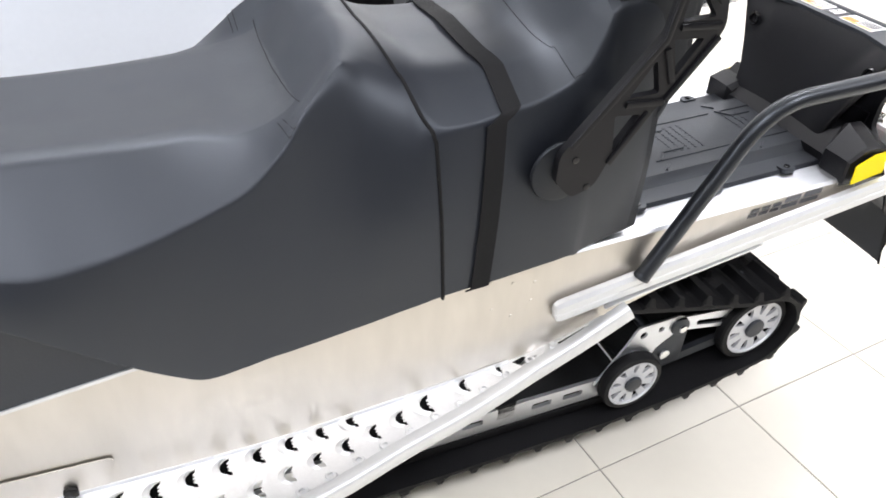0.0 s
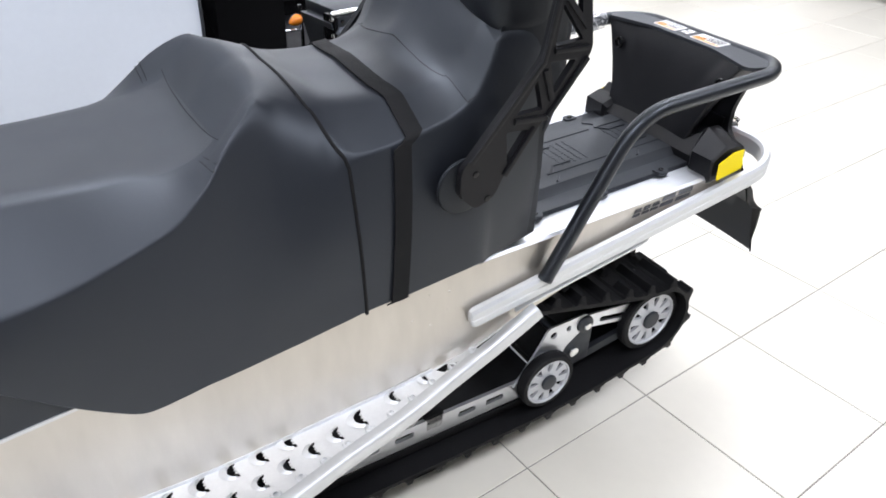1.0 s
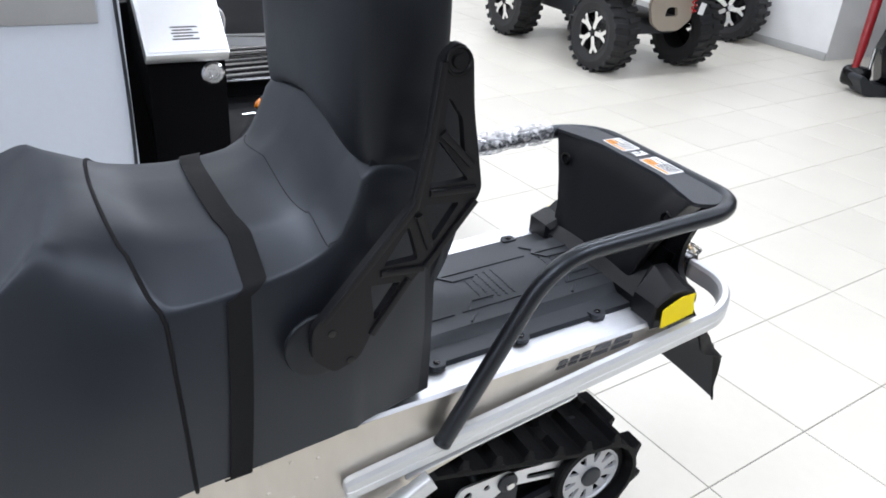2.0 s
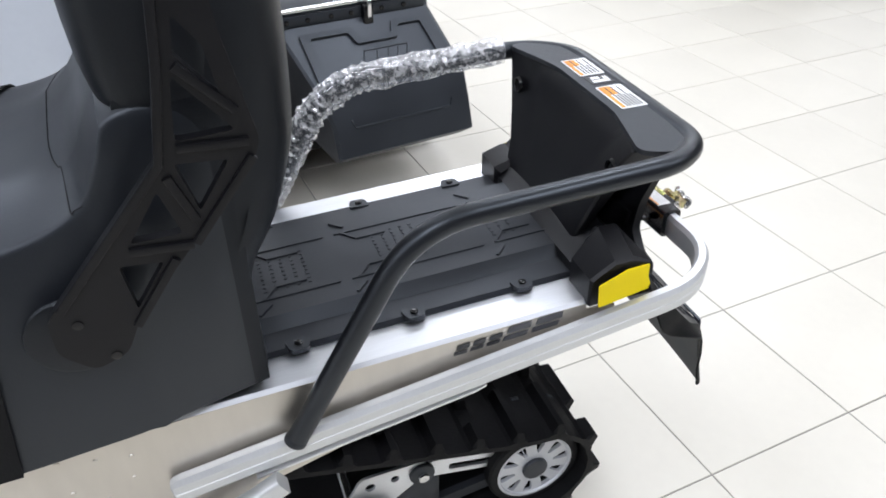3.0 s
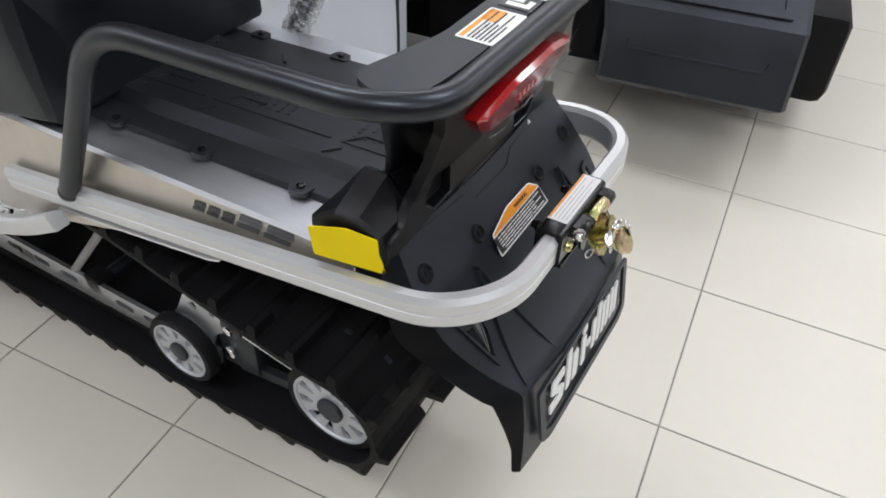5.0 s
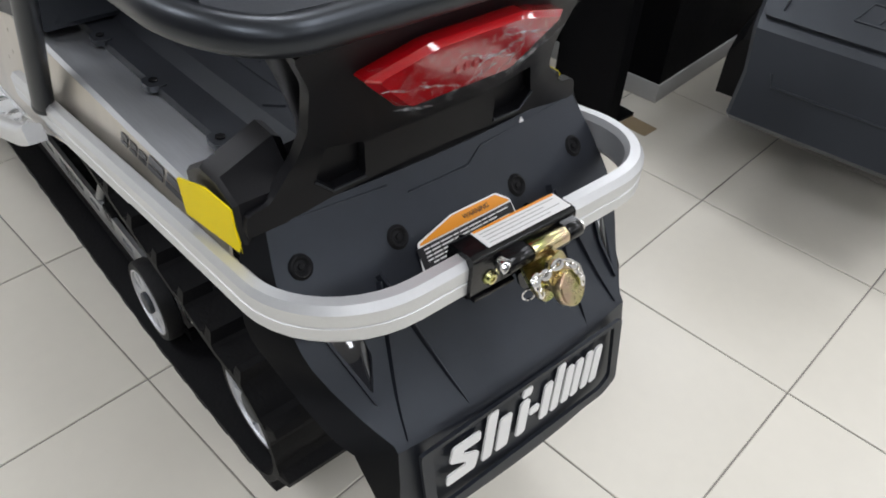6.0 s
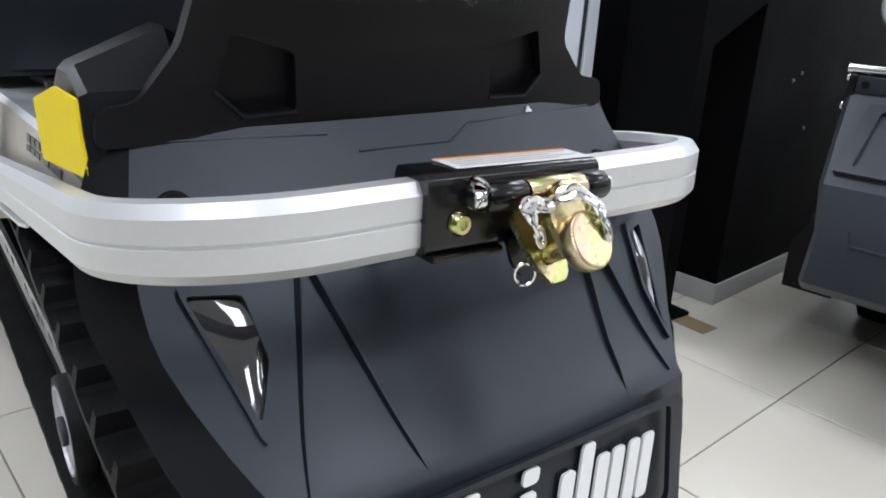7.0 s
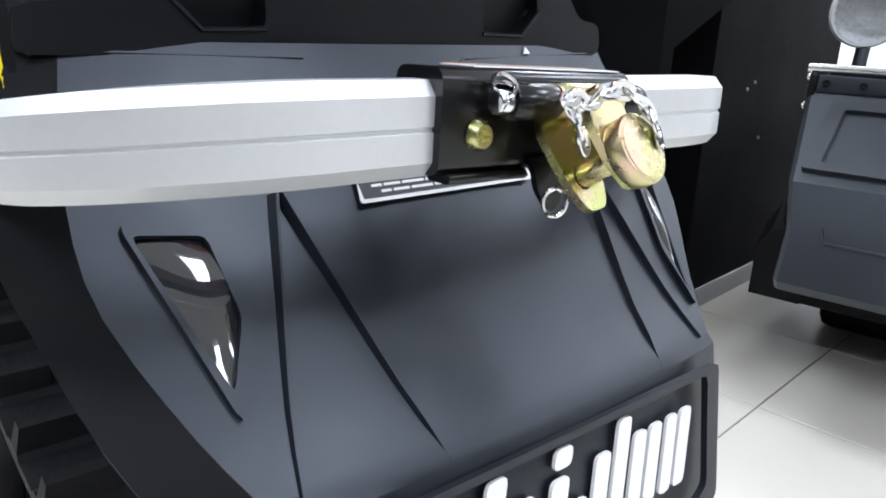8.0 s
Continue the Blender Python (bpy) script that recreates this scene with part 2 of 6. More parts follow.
def ease_path(points, r=0.06, seg=6):
    """An open path with its inner corners rounded."""
    pts = [Vector(p) for p in points]
    out = [pts[0]]
    for a, p, b in zip(pts, pts[1:], pts[2:]):
        d1, d2 = a - p, b - p
        k = min(r, d1.length * 0.48, d2.length * 0.48)
        s, e = p + d1.normalized() * k, p + d2.normalized() * k
        for j in range(seg + 1):
            t = j / seg
            out.append(s * (1 - t) ** 2 + p * 2 * t * (1 - t) + e * t * t)
    out.append(pts[-1])
    return out


def sweep(bm, path, section, up=(0, 0, 1), closed=False, caps=True, scales=None):
    """Sweeps a closed section (side, up) along a path."""
    path = [Vector(p) for p in path]
    n, rings = len(path), []
    for i, p in enumerate(path):
        a = path[i - 1] if i or closed else path[i]
        b = path[(i + 1) % n] if i < n - 1 or closed else path[i]
        t = (b - a).normalized()
        side = t.cross(Vector(up))
        side = side.normalized() if side.length > 1e-4 else Vector((0, 1, 0))
        top = side.cross(t).normalized()
        k = scales[i] if scales else 1.0
        rings.append([bm.verts.new(p + side * u * k + top * v * k) for u, v in section])
    m = len(section)
    for i in range(n if closed else n - 1):
        r, q = rings[i], rings[(i + 1) % n]
        for j in range(m):
            bm.faces.new((r[j], r[(j + 1) % m], q[(j + 1) % m], q[j]))
    if caps and not closed:
        bm.faces.new(rings[0][::-1])
        bm.faces.new(rings[-1])
    return bm


def circle(r, n=16):
    return [(r * math.cos(2 * math.pi * i / n), r * math.sin(2 * math.pi * i / n)) for i in range(n)]


def disc(bm, centre, axis, r, h, n=24, r2=None, bevel=0.0):
    """A cylinder whose base centre is given, along axis."""
    ax = Vector(axis).normalized()
    m = Matrix.Translation(Vector(centre) + ax * h / 2) @ ax.to_track_quat("Z", "Y").to_matrix().to_4x4()
    out = bmesh.ops.create_cone(bm, cap_ends=True, segments=n, radius1=r, radius2=r if r2 is None else r2, depth=h, matrix=m)
    if bevel:
        es = [e for e in {e for v in out["verts"] for e in v.link_edges} if len(e.link_faces) == 2 and e.calc_face_angle(0) > 1.0]
        bmesh.ops.bevel(bm, geom=es, offset=bevel, segments=2, affect="EDGES", profile=0.5)
    return bm


def lathe(bm, centre, axis, profile, n=32):
    """Turns (radius, along) points round an axis."""
    ax = Vector(axis).normalized()
    m = Matrix.Translation(centre) @ ax.to_track_quat("Z", "Y").to_matrix().to_4x4()
    rings = []
    for r, h in profile:
        rings.append([bm.verts.new(m @ Vector((r * math.cos(2 * math.pi * i / n), r * math.sin(2 * math.pi * i / n), h)))
                      for i in range(n)])
    for a, b in zip(rings, rings[1:]):
        for i in range(n):
            bm.faces.new((a[i], a[(i + 1) % n], b[(i + 1) % n], b[i]))
    return bm


def loft(bm, rings, cap=True, closed=True):
    vs = [[bm.verts.new(p) for p in ring] for ring in rings]
    m = len(vs[0])
    for a, b in zip(vs, vs[1:]):
        for j in range(m if closed else m - 1):
            bm.faces.new((a[j], a[(j + 1) % m], b[(j + 1) % m], b[j]))
    if cap:
        bm.faces.new(vs[0][::-1])
        bm.faces.new(vs[-1])
    return bm


def spline(keys, x):
    """Smooth values at x between rows (x, values...)."""
    xs = [k[0] for k in keys]
    if x <= xs[0]:
        return keys[0][1:]
    if x >= xs[-1]:
        return keys[-1][1:]
    i = max(j for j in range(len(xs)) if xs[j] <= x)
    a, b = keys[i], keys[i + 1]
    p, q = keys[max(i - 1, 0)], keys[min(i + 2, len(keys) - 1)]
    t, d = (x - xs[i]) / (xs[i + 1] - xs[i]), xs[i + 1] - xs[i]
    out = []
    for c in range(1, len(a)):
        ma = (b[c] - p[c]) / max(b[0] - p[0], 1e-6) * d if p is not a else (b[c] - a[c])
        mb = (q[c] - a[c]) / max(q[0] - a[0], 1e-6) * d if q is not b else (b[c] - a[c])
        out.append((2 * t**3 - 3 * t**2 + 1) * a[c] + (t**3 - 2 * t**2 + t) * ma + (-2 * t**3 + 3 * t**2) * b[c] + (t**3 - t**2) * mb)
    return out


def curve_through(points, n=6):
    """A smooth line through 2D or 3D points."""
    pts = [Vector(p) for p in points]
    out = []
    for i in range(len(pts) - 1):
        p0, p1, p2, p3 = pts[max(i - 1, 0)], pts[i], pts[i + 1], pts[min(i + 2, len(pts) - 1)]
        for j in range(n):
            t = j / n
            out.append(0.5 * (2 * p1 + (p2 - p0) * t + (2 * p0 - 5 * p1 + 4 * p2 - p3) * t * t + (3 * p1 - p0 - 3 * p2 + p3) * t**3))
    out.append(pts[-1])
    return out


def words(name, text, size, m, mat, parent, depth=0.0004, width=None):
    """Built-in lettering as a mesh, standing at m (x along the line, z out of the face)."""
    cu = bpy.data.curves.new(name, "FONT")
    cu.body, cu.size, cu.extrude, cu.align_x, cu.align_y = text, size, depth, "CENTER", "CENTER"
    tmp = bpy.data.objects.new(name, cu)
    me = bpy.data.meshes.new_from_object(tmp)
    bpy.data.objects.remove(tmp)
    me.transform(m)
    me.materials.append(mat)
    ob = new(name, me)
    ob.parent = parent
    if parent.type == "EMPTY":
        ob.matrix_parent_inverse = parent.matrix_basis.inverted()
    return ob


def bars(bm, m, rows, depth=0.0006):
    """Flat bars (u0, v0, u1, v1) on a face given by m."""
    for u0, v0, u1, v1 in rows:
        box(bm, (u0, v0, 0), (u1, v1, depth), m=m)
    return bm


def face_frame(origin, right, up):
    """The pose of a flat face: x along right, y along up."""
    x = Vector(right).normalized()
    z = x.cross(Vector(up)).normalized()
    y = z.cross(x)
    m = Matrix((x, y, z)).transposed().to_4x4()
    m.translation = Vector(origin)
    return m


def cut(ob, cutter_bm):
    """Cuts openings into a mesh."""
    me = finish(cutter_bm, "cutter", False)
    c = bpy.data.objects.new("cutter", me)
    scene.collection.objects.link(c)
    mod = ob.modifiers.new("cut", "BOOLEAN")
    mod.object, mod.operation, mod.solver = c, "DIFFERENCE", "EXACT"
    dg = bpy.context.evaluated_depsgraph_get()
    done = bpy.data.meshes.new_from_object(ob.evaluated_get(dg))
    ob.modifiers.remove(mod)
    old = ob.data
    ob.data = done
    bpy.data.meshes.remove(old)
    bpy.data.objects.remove(c)
    bpy.data.meshes.remove(me)


# ---- room ----
TURN = 5.85
ROOM = dict(x0=-5.2, x1=7.4, y0=-4.6, y1=7.2)


def build_room():
    x0, x1, y0, y1 = ROOM["x0"], ROOM["x1"], ROOM["y0"], ROOM["y1"]
    t = 0.15
    for name, a, b in (("wall_north", (x0 - t, y1, -0.05), (x1 + t, y1 + t, CEIL)), ("wall_south", (x0 - t, y0 - t, -0.05), (x1 + t, y0, CEIL)),
                       ("wall_west", (x0 - t, y0, -0.05), (x0, y1, CEIL)), ("wall_east", (x1, y0, -0.05), (x1 + t, y1, CEIL))):
        bm = bmesh.new()
        box(bm, a, b)
        # south and east walls are unseen; dark grey dims reflections on the sled
        grey = name in ("wall_south", "wall_east")
        tagged(part(name, bm, WALLDIM if name in ("wall_east", "wall_south") else PAINTG if grey else PAINTW, smooth=False), "unseen showroom wall, dark grey to dim reflections" if name in ("wall_east", "wall_south") else "plain grey painted showroom wall" if grey else "plain white painted showroom wall", "wall", kind="structure")
    bm = bmesh.new()
    box(bm, (x0 - t, y0 - t, CEIL), (x1 + t, y1 + t, CEIL + 0.1))
    tagged(part("ceiling", bm, CEILM, smooth=False), "white panelled showroom ceiling", "ceiling", kind="structure")
    # projecting wall by the far machines
    bm = bmesh.new()
    box(bm, (5.52, 3.30, 0), (7.4, 7.2, CEIL - 0.002))
    w = tagged(part("wall_pier", bm, PAINTW, smooth=False), "white painted wall behind the quad bike", "wall", kind="structure")
    bm = bmesh.new()
    box(bm, (5.505, 3.30, 0), (5.52, 7.19, 0.07), 0.004)
    tagged(part("baseboard", bm, BASEGREY), "low grey skirting board", "baseboard", kind="structure")


def build_lights():
    for lx, ly in LAMPS:
        th = thing("ceiling_light", (lx, ly, CEIL), "white rectangular fluorescent ceiling light, switched on", "light", group="ceiling lights", turn=TURN)
        m = th.matrix_basis
        bm = bmesh.new()
        for a, b in (((-0.66, -0.33, -0.07), (0.66, -0.29, 0)), ((-0.66, 0.29, -0.07), (0.66, 0.33, 0)), ((-0.66, -0.29, -0.07), (-0.62, 0.29, 0)),
                     ((0.62, -0.29, -0.07), (0.66, 0.29, 0))):
            box(bm, a, b, m=m)
        part("frame", bm, PAINTW, th, smooth=False)
        bm = bmesh.new()
        box(bm, (-0.62, -0.29, -0.04), (0.62, 0.29, -0.03), m=m)
        part("diffuser", bm, WHITE, th, smooth=False)


def build_floor():
    pitch, gap = 0.4525, 0.0035
    c, s = math.cos(radians(TURN)), math.sin(radians(TURN))
    ox, oy = 0.456, 0.278
    bm = bmesh.new()
    box(bm, (ROOM["x0"], ROOM["y0"], -0.06), (ROOM["x1"], ROOM["y1"], -0.0025))
    floor = tagged(part("floor", bm, GROUT, smooth=False), "cream ceramic tiles with grey joints", "floor", kind="structure")
    h = pitch / 2 - gap / 2

    def outline(k):
        return [Vector((sx * (h - k), sy * (h - k), 0)) for sx, sy in ((-1, -1), (1, -1), (1, 1), (-1, 1))]

    bm = bmesh.new()
    lo, mid, hi = ([bm.verts.new(p + Vector((0, 0, z))) for p in outline(k)] for k, z in ((0, -0.008), (0, -0.0012), (0.0015, 0)))
    for a, b in ((lo, mid), (mid, hi)):
        for i in range(4):
            bm.faces.new((a[i], a[(i + 1) % 4], b[(i + 1) % 4], b[i]))
    bm.faces.new(hi)
    tile_mesh = finish(bm, "tile", False)
    tile_mesh.materials.append(TILE)
    cells = []
    for i in range(-30, 30):
        for j in range(-30, 30):
            u, v = (i + 0.5) * pitch, (j + 0.5) * pitch
            x, y = ox + c * u - s * v, oy + s * u + c * v
            if ROOM["x0"] - 0.1 < x < ROOM["x1"] + 0.1 and ROOM["y0"] - 0.1 < y < ROOM["y1"] + 0.1:
                cells.append((math.hypot(x - 0.9, (y - 0.9)), x, y))
    cells.sort()
    for _, x, y in cells[:300]:
        ob = new("tile", tile_mesh)
        ob.matrix_basis = pose(x, y, random.uniform(-0.0004, 0.0004), 0, 0, TURN)
        ob.parent = floor
    verts, faces = [], []
    for _, x, y in cells[300:]:
        k = len(verts)
        for p in outline(0.0015):
            verts.append((x + c * p.x - s * p.y, y + s * p.x + c * p.y, 0))
        for p in outline(0.0):
            verts.append((x + c * p.x - s * p.y, y + s * p.x + c * p.y, -0.004))
        faces += [(k, k + 1, k + 2, k + 3)] + [(k + 4 + i, k + 4 + (i + 1) % 4, k + (i + 1) % 4, k + i) for i in range(4)]
    me = bpy.data.meshes.new("far_tiles")
    me.from_pydata(verts, [], faces)
    me.materials.append(TILE)
    ob = tagged(new("far_tiles", me), kind="stuff")
    ob.parent = floor


# ---- the snowmobile ----
def deck_z(x):
    return 0.702 + 0.040 * (x + 0.20)


def side_y(z):
    return 0.268 - 0.076 * (z - 0.45)


BUMP_Z = lambda x: 0.712 + 0.159 * (x - 0.30)
# x, top z; upper edge y z and its rounding; lower crease y z and its rounding; middle y z; hem y z
SEAT = [
    (-2.0, 1.00, 0.155, 0.995, 0.12, 0.25, 0.905, 0.09, 0.262, 0.885, 0.264, 0.87),
    (-1.6, 0.985, 0.142, 0.990, 0.12, 0.262, 0.895, 0.09, 0.276, 0.872, 0.278, 0.85),
    (-1.5, 0.982, 0.144, 0.988, 0.11, 0.267, 0.888, 0.08, 0.281, 0.852, 0.283, 0.819),
    (-1.42, 0.980, 0.146, 0.986, 0.11, 0.271, 0.868, 0.07, 0.285, 0.81, 0.287, 0.758),
    (-1.34, 0.979, 0.148, 0.985, 0.11, 0.275, 0.877, 0.06, 0.288, 0.78, 0.29, 0.694),
    (-1.28, 0.979, 0.150, 0.985, 0.11, 0.276, 0.893, 0.06, 0.289, 0.77, 0.291, 0.652),
    (-1.24, 0.980, 0.152, 0.986, 0.12, 0.276, 0.907, 0.05, 0.290, 0.77, 0.292, 0.633),
    (-1.18, 0.982, 0.154, 0.988, 0.14, 0.276, 0.930, 0.05, 0.290, 0.78, 0.292, 0.638),
    (-1.14, 0.985, 0.172, 0.988, 0.20, 0.275, 0.948, 0.05, 0.290, 0.79, 0.292, 0.645),
    (-1.11, 0.988, 0.170, 0.990, 0.30, 0.271, 0.972, 0.05, 0.289, 0.80, 0.292, 0.648),
    (-1.08, 0.992, 0.165, 0.995, 0.40, 0.262, 1.000, 0.06, 0.288, 0.805, 0.291, 0.651),
    (-1.05, 1.003, 0.155, 1.003, 0.45, 0.243, 1.034, 0.08, 0.287, 0.81, 0.291, 0.655),
    (-1.01, 1.044, 0.140, 1.042, 0.45, 0.220, 1.064, 0.12, 0.285, 0.815, 0.290, 0.660),
    (-0.98, 1.072, 0.125, 1.076, 0.45, 0.204, 1.078, 0.26, 0.284, 0.82, 0.290, 0.664),
    (-0.955, 1.083, 0.115, 1.087, 0.45, 0.214, 1.056, 0.50, 0.283, 0.82, 0.290, 0.668),
    (-0.92, 1.077, 0.112, 1.080, 0.44, 0.228, 1.026, 0.54, 0.282, 0.82, 0.290, 0.674),
    (-0.885, 1.063, 0.122, 1.064, 0.40, 0.238, 1.000, 0.50, 0.281, 0.82, 0.290, 0.679),
    (-0.858, 1.053, 0.146, 1.046, 0.22, 0.247, 0.978, 0.14, 0.280, 0.82, 0.290, 0.684),
    (-0.82, 1.050, 0.152, 1.036, 0.14, 0.249, 0.977, 0.06, 0.279, 0.82, 0.290, 0.688),
    (-0.76, 1.049, 0.153, 1.033, 0.14, 0.247, 0.984, 0.06, 0.278, 0.82, 0.290, 0.692),
    (-0.68, 1.058, 0.158, 1.040, 0.16, 0.245, 1.000, 0.07, 0.278, 0.83, 0.289, 0.700),
    (-0.635, 1.092, 0.164, 1.056, 0.18, 0.245, 1.020, 0.08, 0.278, 0.84, 0.288, 0.704),
    (-0.612, 1.116, 0.172, 1.084, 0.18, 0.245, 1.040, 0.08, 0.277, 0.84, 0.286, 0.706),
    (-0.598, 1.140, 0.182, 1.116, 0.18, 0.245, 1.066, 0.08, 0.277, 0.845, 0.281, 0.700),
    (-0.586, 1.162, 0.190, 1.138, 0.18, 0.244, 1.090, 0.09, 0.275, 0.848, 0.273, 0.699),
    (-0.574, 1.178, 0.190, 1.150, 0.20, 0.242, 1.122, 0.12, 0.274, 0.85, 0.268, 0.699),
    (-0.51, 1.190, 0.186, 1.160, 0.30, 0.236, 1.134, 0.16, 0.270, 0.86, 0.256, 0.704),
    (-0.478, 1.178, 0.182, 1.155, 0.30, 0.232, 1.128, 0.16, 0.262, 0.86, 0.250, 0.706),
    (-0.453, 1.165, 0.176, 1.150, 0.30, 0.226, 1.120, 0.16, 0.246, 0.87, 0.245, 0.708),
]
RING = 22


def seat_ring(x, grow=0.0):
    zt, y1, z1, f1, y2, z2, f2, y3, z3, y4, z4 = spline(SEAT, x)
    c = [Vector((0, zt)), Vector((y1, z1)), Vector((y2, z2)), Vector((y3, z3)), Vector((y4, z4))]

    def bend(a, p, b, fa, fb, n=7):
        s, e = p.lerp(a, fa), p.lerp(b, fb)
        return [s * (1 - t) ** 2 + p * 2 * t * (1 - t) + e * t * t for t in [i / (n - 1) for i in range(n)]]

    one = bend(c[0], c[1], c[2], min(0.9, f1 * 1.6), f1)
    two = bend(c[1], c[2], c[3], min(f2, 0.98 - f1), f2)
    half = [c[0], c[0].lerp(one[0], 0.4), c[0].lerp(one[0], 0.75)] + one + two
    half += [two[-1].lerp(c[3], 0.55) + Vector((0.002, 0)), c[3], c[3].lerp(c[4], 0.5) + Vector((0.001, 0)), c[4] + Vector((0, 0.006)), c[4] - Vector((0.006, 0))]
    half = [(v.x + grow * min(1, v.x / 0.1), v.y + grow * max(0, 1 - v.x / 0.3)) for v in half]
    return [(x, -y, z) for y, z in half] + [(x, y, z) for y, z in reversed(half[1:])]


def build_snowmobile():
    sled = thing("snowmobile", (-0.6, 0, 0.1), "black and bare aluminium utility snowmobile raised off tiled floor", "snowmobile")

    # seat
    bm = bmesh.new()
    xs = [-2.0 + i * (2.0 - 0.453) / 150 for i in range(151)]
    loft(bm, [seat_ring(x) for x in xs], cap=True)
    seat = part("seat", bm, VINYL, sled, "black vinyl two-person seat with stitched seams", angle=30)
    seat.data.materials.append(GRIP)
    # darker backrest vinyl on the seat's rear end puts its shade into colour
    seat.data.materials.append(SHELL)
    # the seat behind the strap wears the shaded copy
    seat.data.materials.append(VINYLSHADE)
    row = 2 * RING - 1
    for f in seat.data.polygons:
        column = max(min(v % row, row - v % row) for v in f.vertices)
        if f.center.x < -1.045 and column < 8:
            f.material_index = 1
        elif f.center.x > -0.47:
            f.material_index = 2
        elif f.center.x > spline([(0.69, -0.794), (0.80, -0.772), (0.90, -0.750), (0.99, -0.736), (1.05, -0.752)], min(1.05, max(0.69, f.center.z)))[0]:
            f.material_index = 3
    # piping seam between driver and passenger covers
    bm = bmesh.new()
    for side in (-1, 1):
        pts = []
        for k in range(RING):
            x = -0.908 + 0.046 * min(1, k / 13) ** 3 + 0.012 * max(0, k - 13) / 8
            p = seat_ring(x, 0.0)[k]
            pts.append(Vector((p[0], p[1] * -side, p[2])))
        sweep(bm, curve_through(pts, 3), circle(0.0032, 8), up=(1, 0, 0))
    part("seam_piping", bm, STRAP, seat)
    bm = bmesh.new()
    for k in range(RING - 1):
        for side in (-1, 1):
            q = []
            for kk in (k, k + 1):
                for dx in (-0.0165, 0.0165):
                    xc = spline([(0, -0.752), (6, -0.738), (10, -0.735), (14, -0.748), (17, -0.768), (21, -0.794)], kk)[0]
                    p = seat_ring(xc + dx, 0.003)[kk]
                    q.append(bm.verts.new((p[0], p[1] * -side, p[2])))
            bm.faces.new((q[0], q[1], q[3], q[2]))
    bmesh.ops.remove_doubles(bm, verts=bm.verts, dist=1e-5)
    bmesh.ops.recalc_face_normals(bm, faces=bm.faces)
    bmesh.ops.solidify(bm, geom=bm.faces[:], thickness=-0.003)
    part("retaining_strap", bm, STRAP, seat, "flat black webbing strap over the passenger seat")
    # stitched seams at the foot of both bolsters, and the short double stitch beside them
    for side in (-1, 1):
        for x0, bow, ks in ((-1.046, 0.014, range(0, 9)), (-0.650, 0.030, range(0, 14)), (-1.080, 0.010, range(8, 13)), (-1.072, 0.010, range(8, 13))):
            pts = [Vector(seat_ring(x0 + bow * (k / 12) ** 2, 0.0004)[k]) for k in ks]
            pts = [Vector((p.x, p.y * -side, p.z)) for p in pts]
            bm = bmesh.new()
            sweep(bm, curve_through(pts, 4), circle(0.0007, 6), up=(1, 0, 0))
            part("stitching", bm, STRAP, seat)
    # dark side panel below the front of the seat
    for side in (-1, 1):
        bm = bmesh.new()
        plate(bm, rounded([(-2.0, 0.60), (-1.42, 0.668), (-1.26, 0.690), (-1.30, 0.76), (-1.42, 0.83), (-1.5, 0.87), (-2.0, 0.92)], 0.01), [], lambda u, v, w: (u, side * (0.258 + w), v), 0.012)
        part("side_panel", bm, MATTE, sled)

    # backrest pad: a boxy cushion with rounded edges and a swollen front
    bm = bmesh.new()
    rings = []
    for z, k in ((1.096, 0.74), (1.100, 0.84), (1.110, 0.91), (1.126, 0.96), (1.150, 0.985), (1.19, 1.0), (1.25, 1.01), (1.32, 1.02), (1.40, 1.01), (1.46, 0.99), (1.50, 0.95), (1.525, 0.86), (1.538, 0.68)):
        ring = []
        for j in range(56):
            a = 2 * math.pi * j / 56
            cx, cy = math.copysign(abs(math.cos(a)) ** 0.42, math.cos(a)), math.copysign(abs(math.sin(a)) ** 0.42, math.sin(a))
            y = cy * (0.238 - 0.088 * (1 - k) * 1.6)
            x = -0.508 + cx * 0.084 * (1 - 1.1 * (1 - k)) + (0.05 * (1 - k) - 0.005 * max(0, 1 - (y / 0.2) ** 2) if cx < 0 else 0)
            ring.append((x, y, z + (0.078 * (1 - min(1, max(0, (z - 1.096) / 0.30))) * max(0, 1 - (y / 0.23) ** 2) if cx < 0 else 0.0)))
        rings.append(ring)
    loft(bm, rings)
    part("backrest", bm, SHELL, sled, "black padded vinyl passenger backrest", angle=60)
    # moulded shell that carries the pad, hollowed at the waist and swollen towards the middle
    bm = bmesh.new()
    back = curve_through([(-0.404, 1.26), (-0.398, 1.19), (-0.399, 1.10), (-0.404, 1.04), (-0.422, 0.982), (-0.440, 0.935), (-0.460, 0.890), (-0.467, 0.845), (-0.459, 0.785), (-0.448, 0.716)], 4)
    rings = []
    for k in range(17):
        t = -1 + 2 * k / 16
        y = 0.247 * math.copysign(abs(t) ** 0.6, t)
        bulge = 0.045 * (1 - abs(t) ** 2.5)
        trim = 0.022 * abs(t) ** 10
        prof = [(p.x - trim + bulge * min(1, max(0.0, (p.y - 0.74) / 0.2)), p.y) for p in back]
        rings.append([(x, y * (1 - 0.07 * min(1, max(0, (z - 0.98) / 0.08))), z) for x, z in [(-0.53, 1.27 - trim), *prof, (-0.578, 0.716), (-0.578, 1.07)]])
    loft(bm, rings)
    part("backrest_shell", bm, SHELL, sled, angle=40)

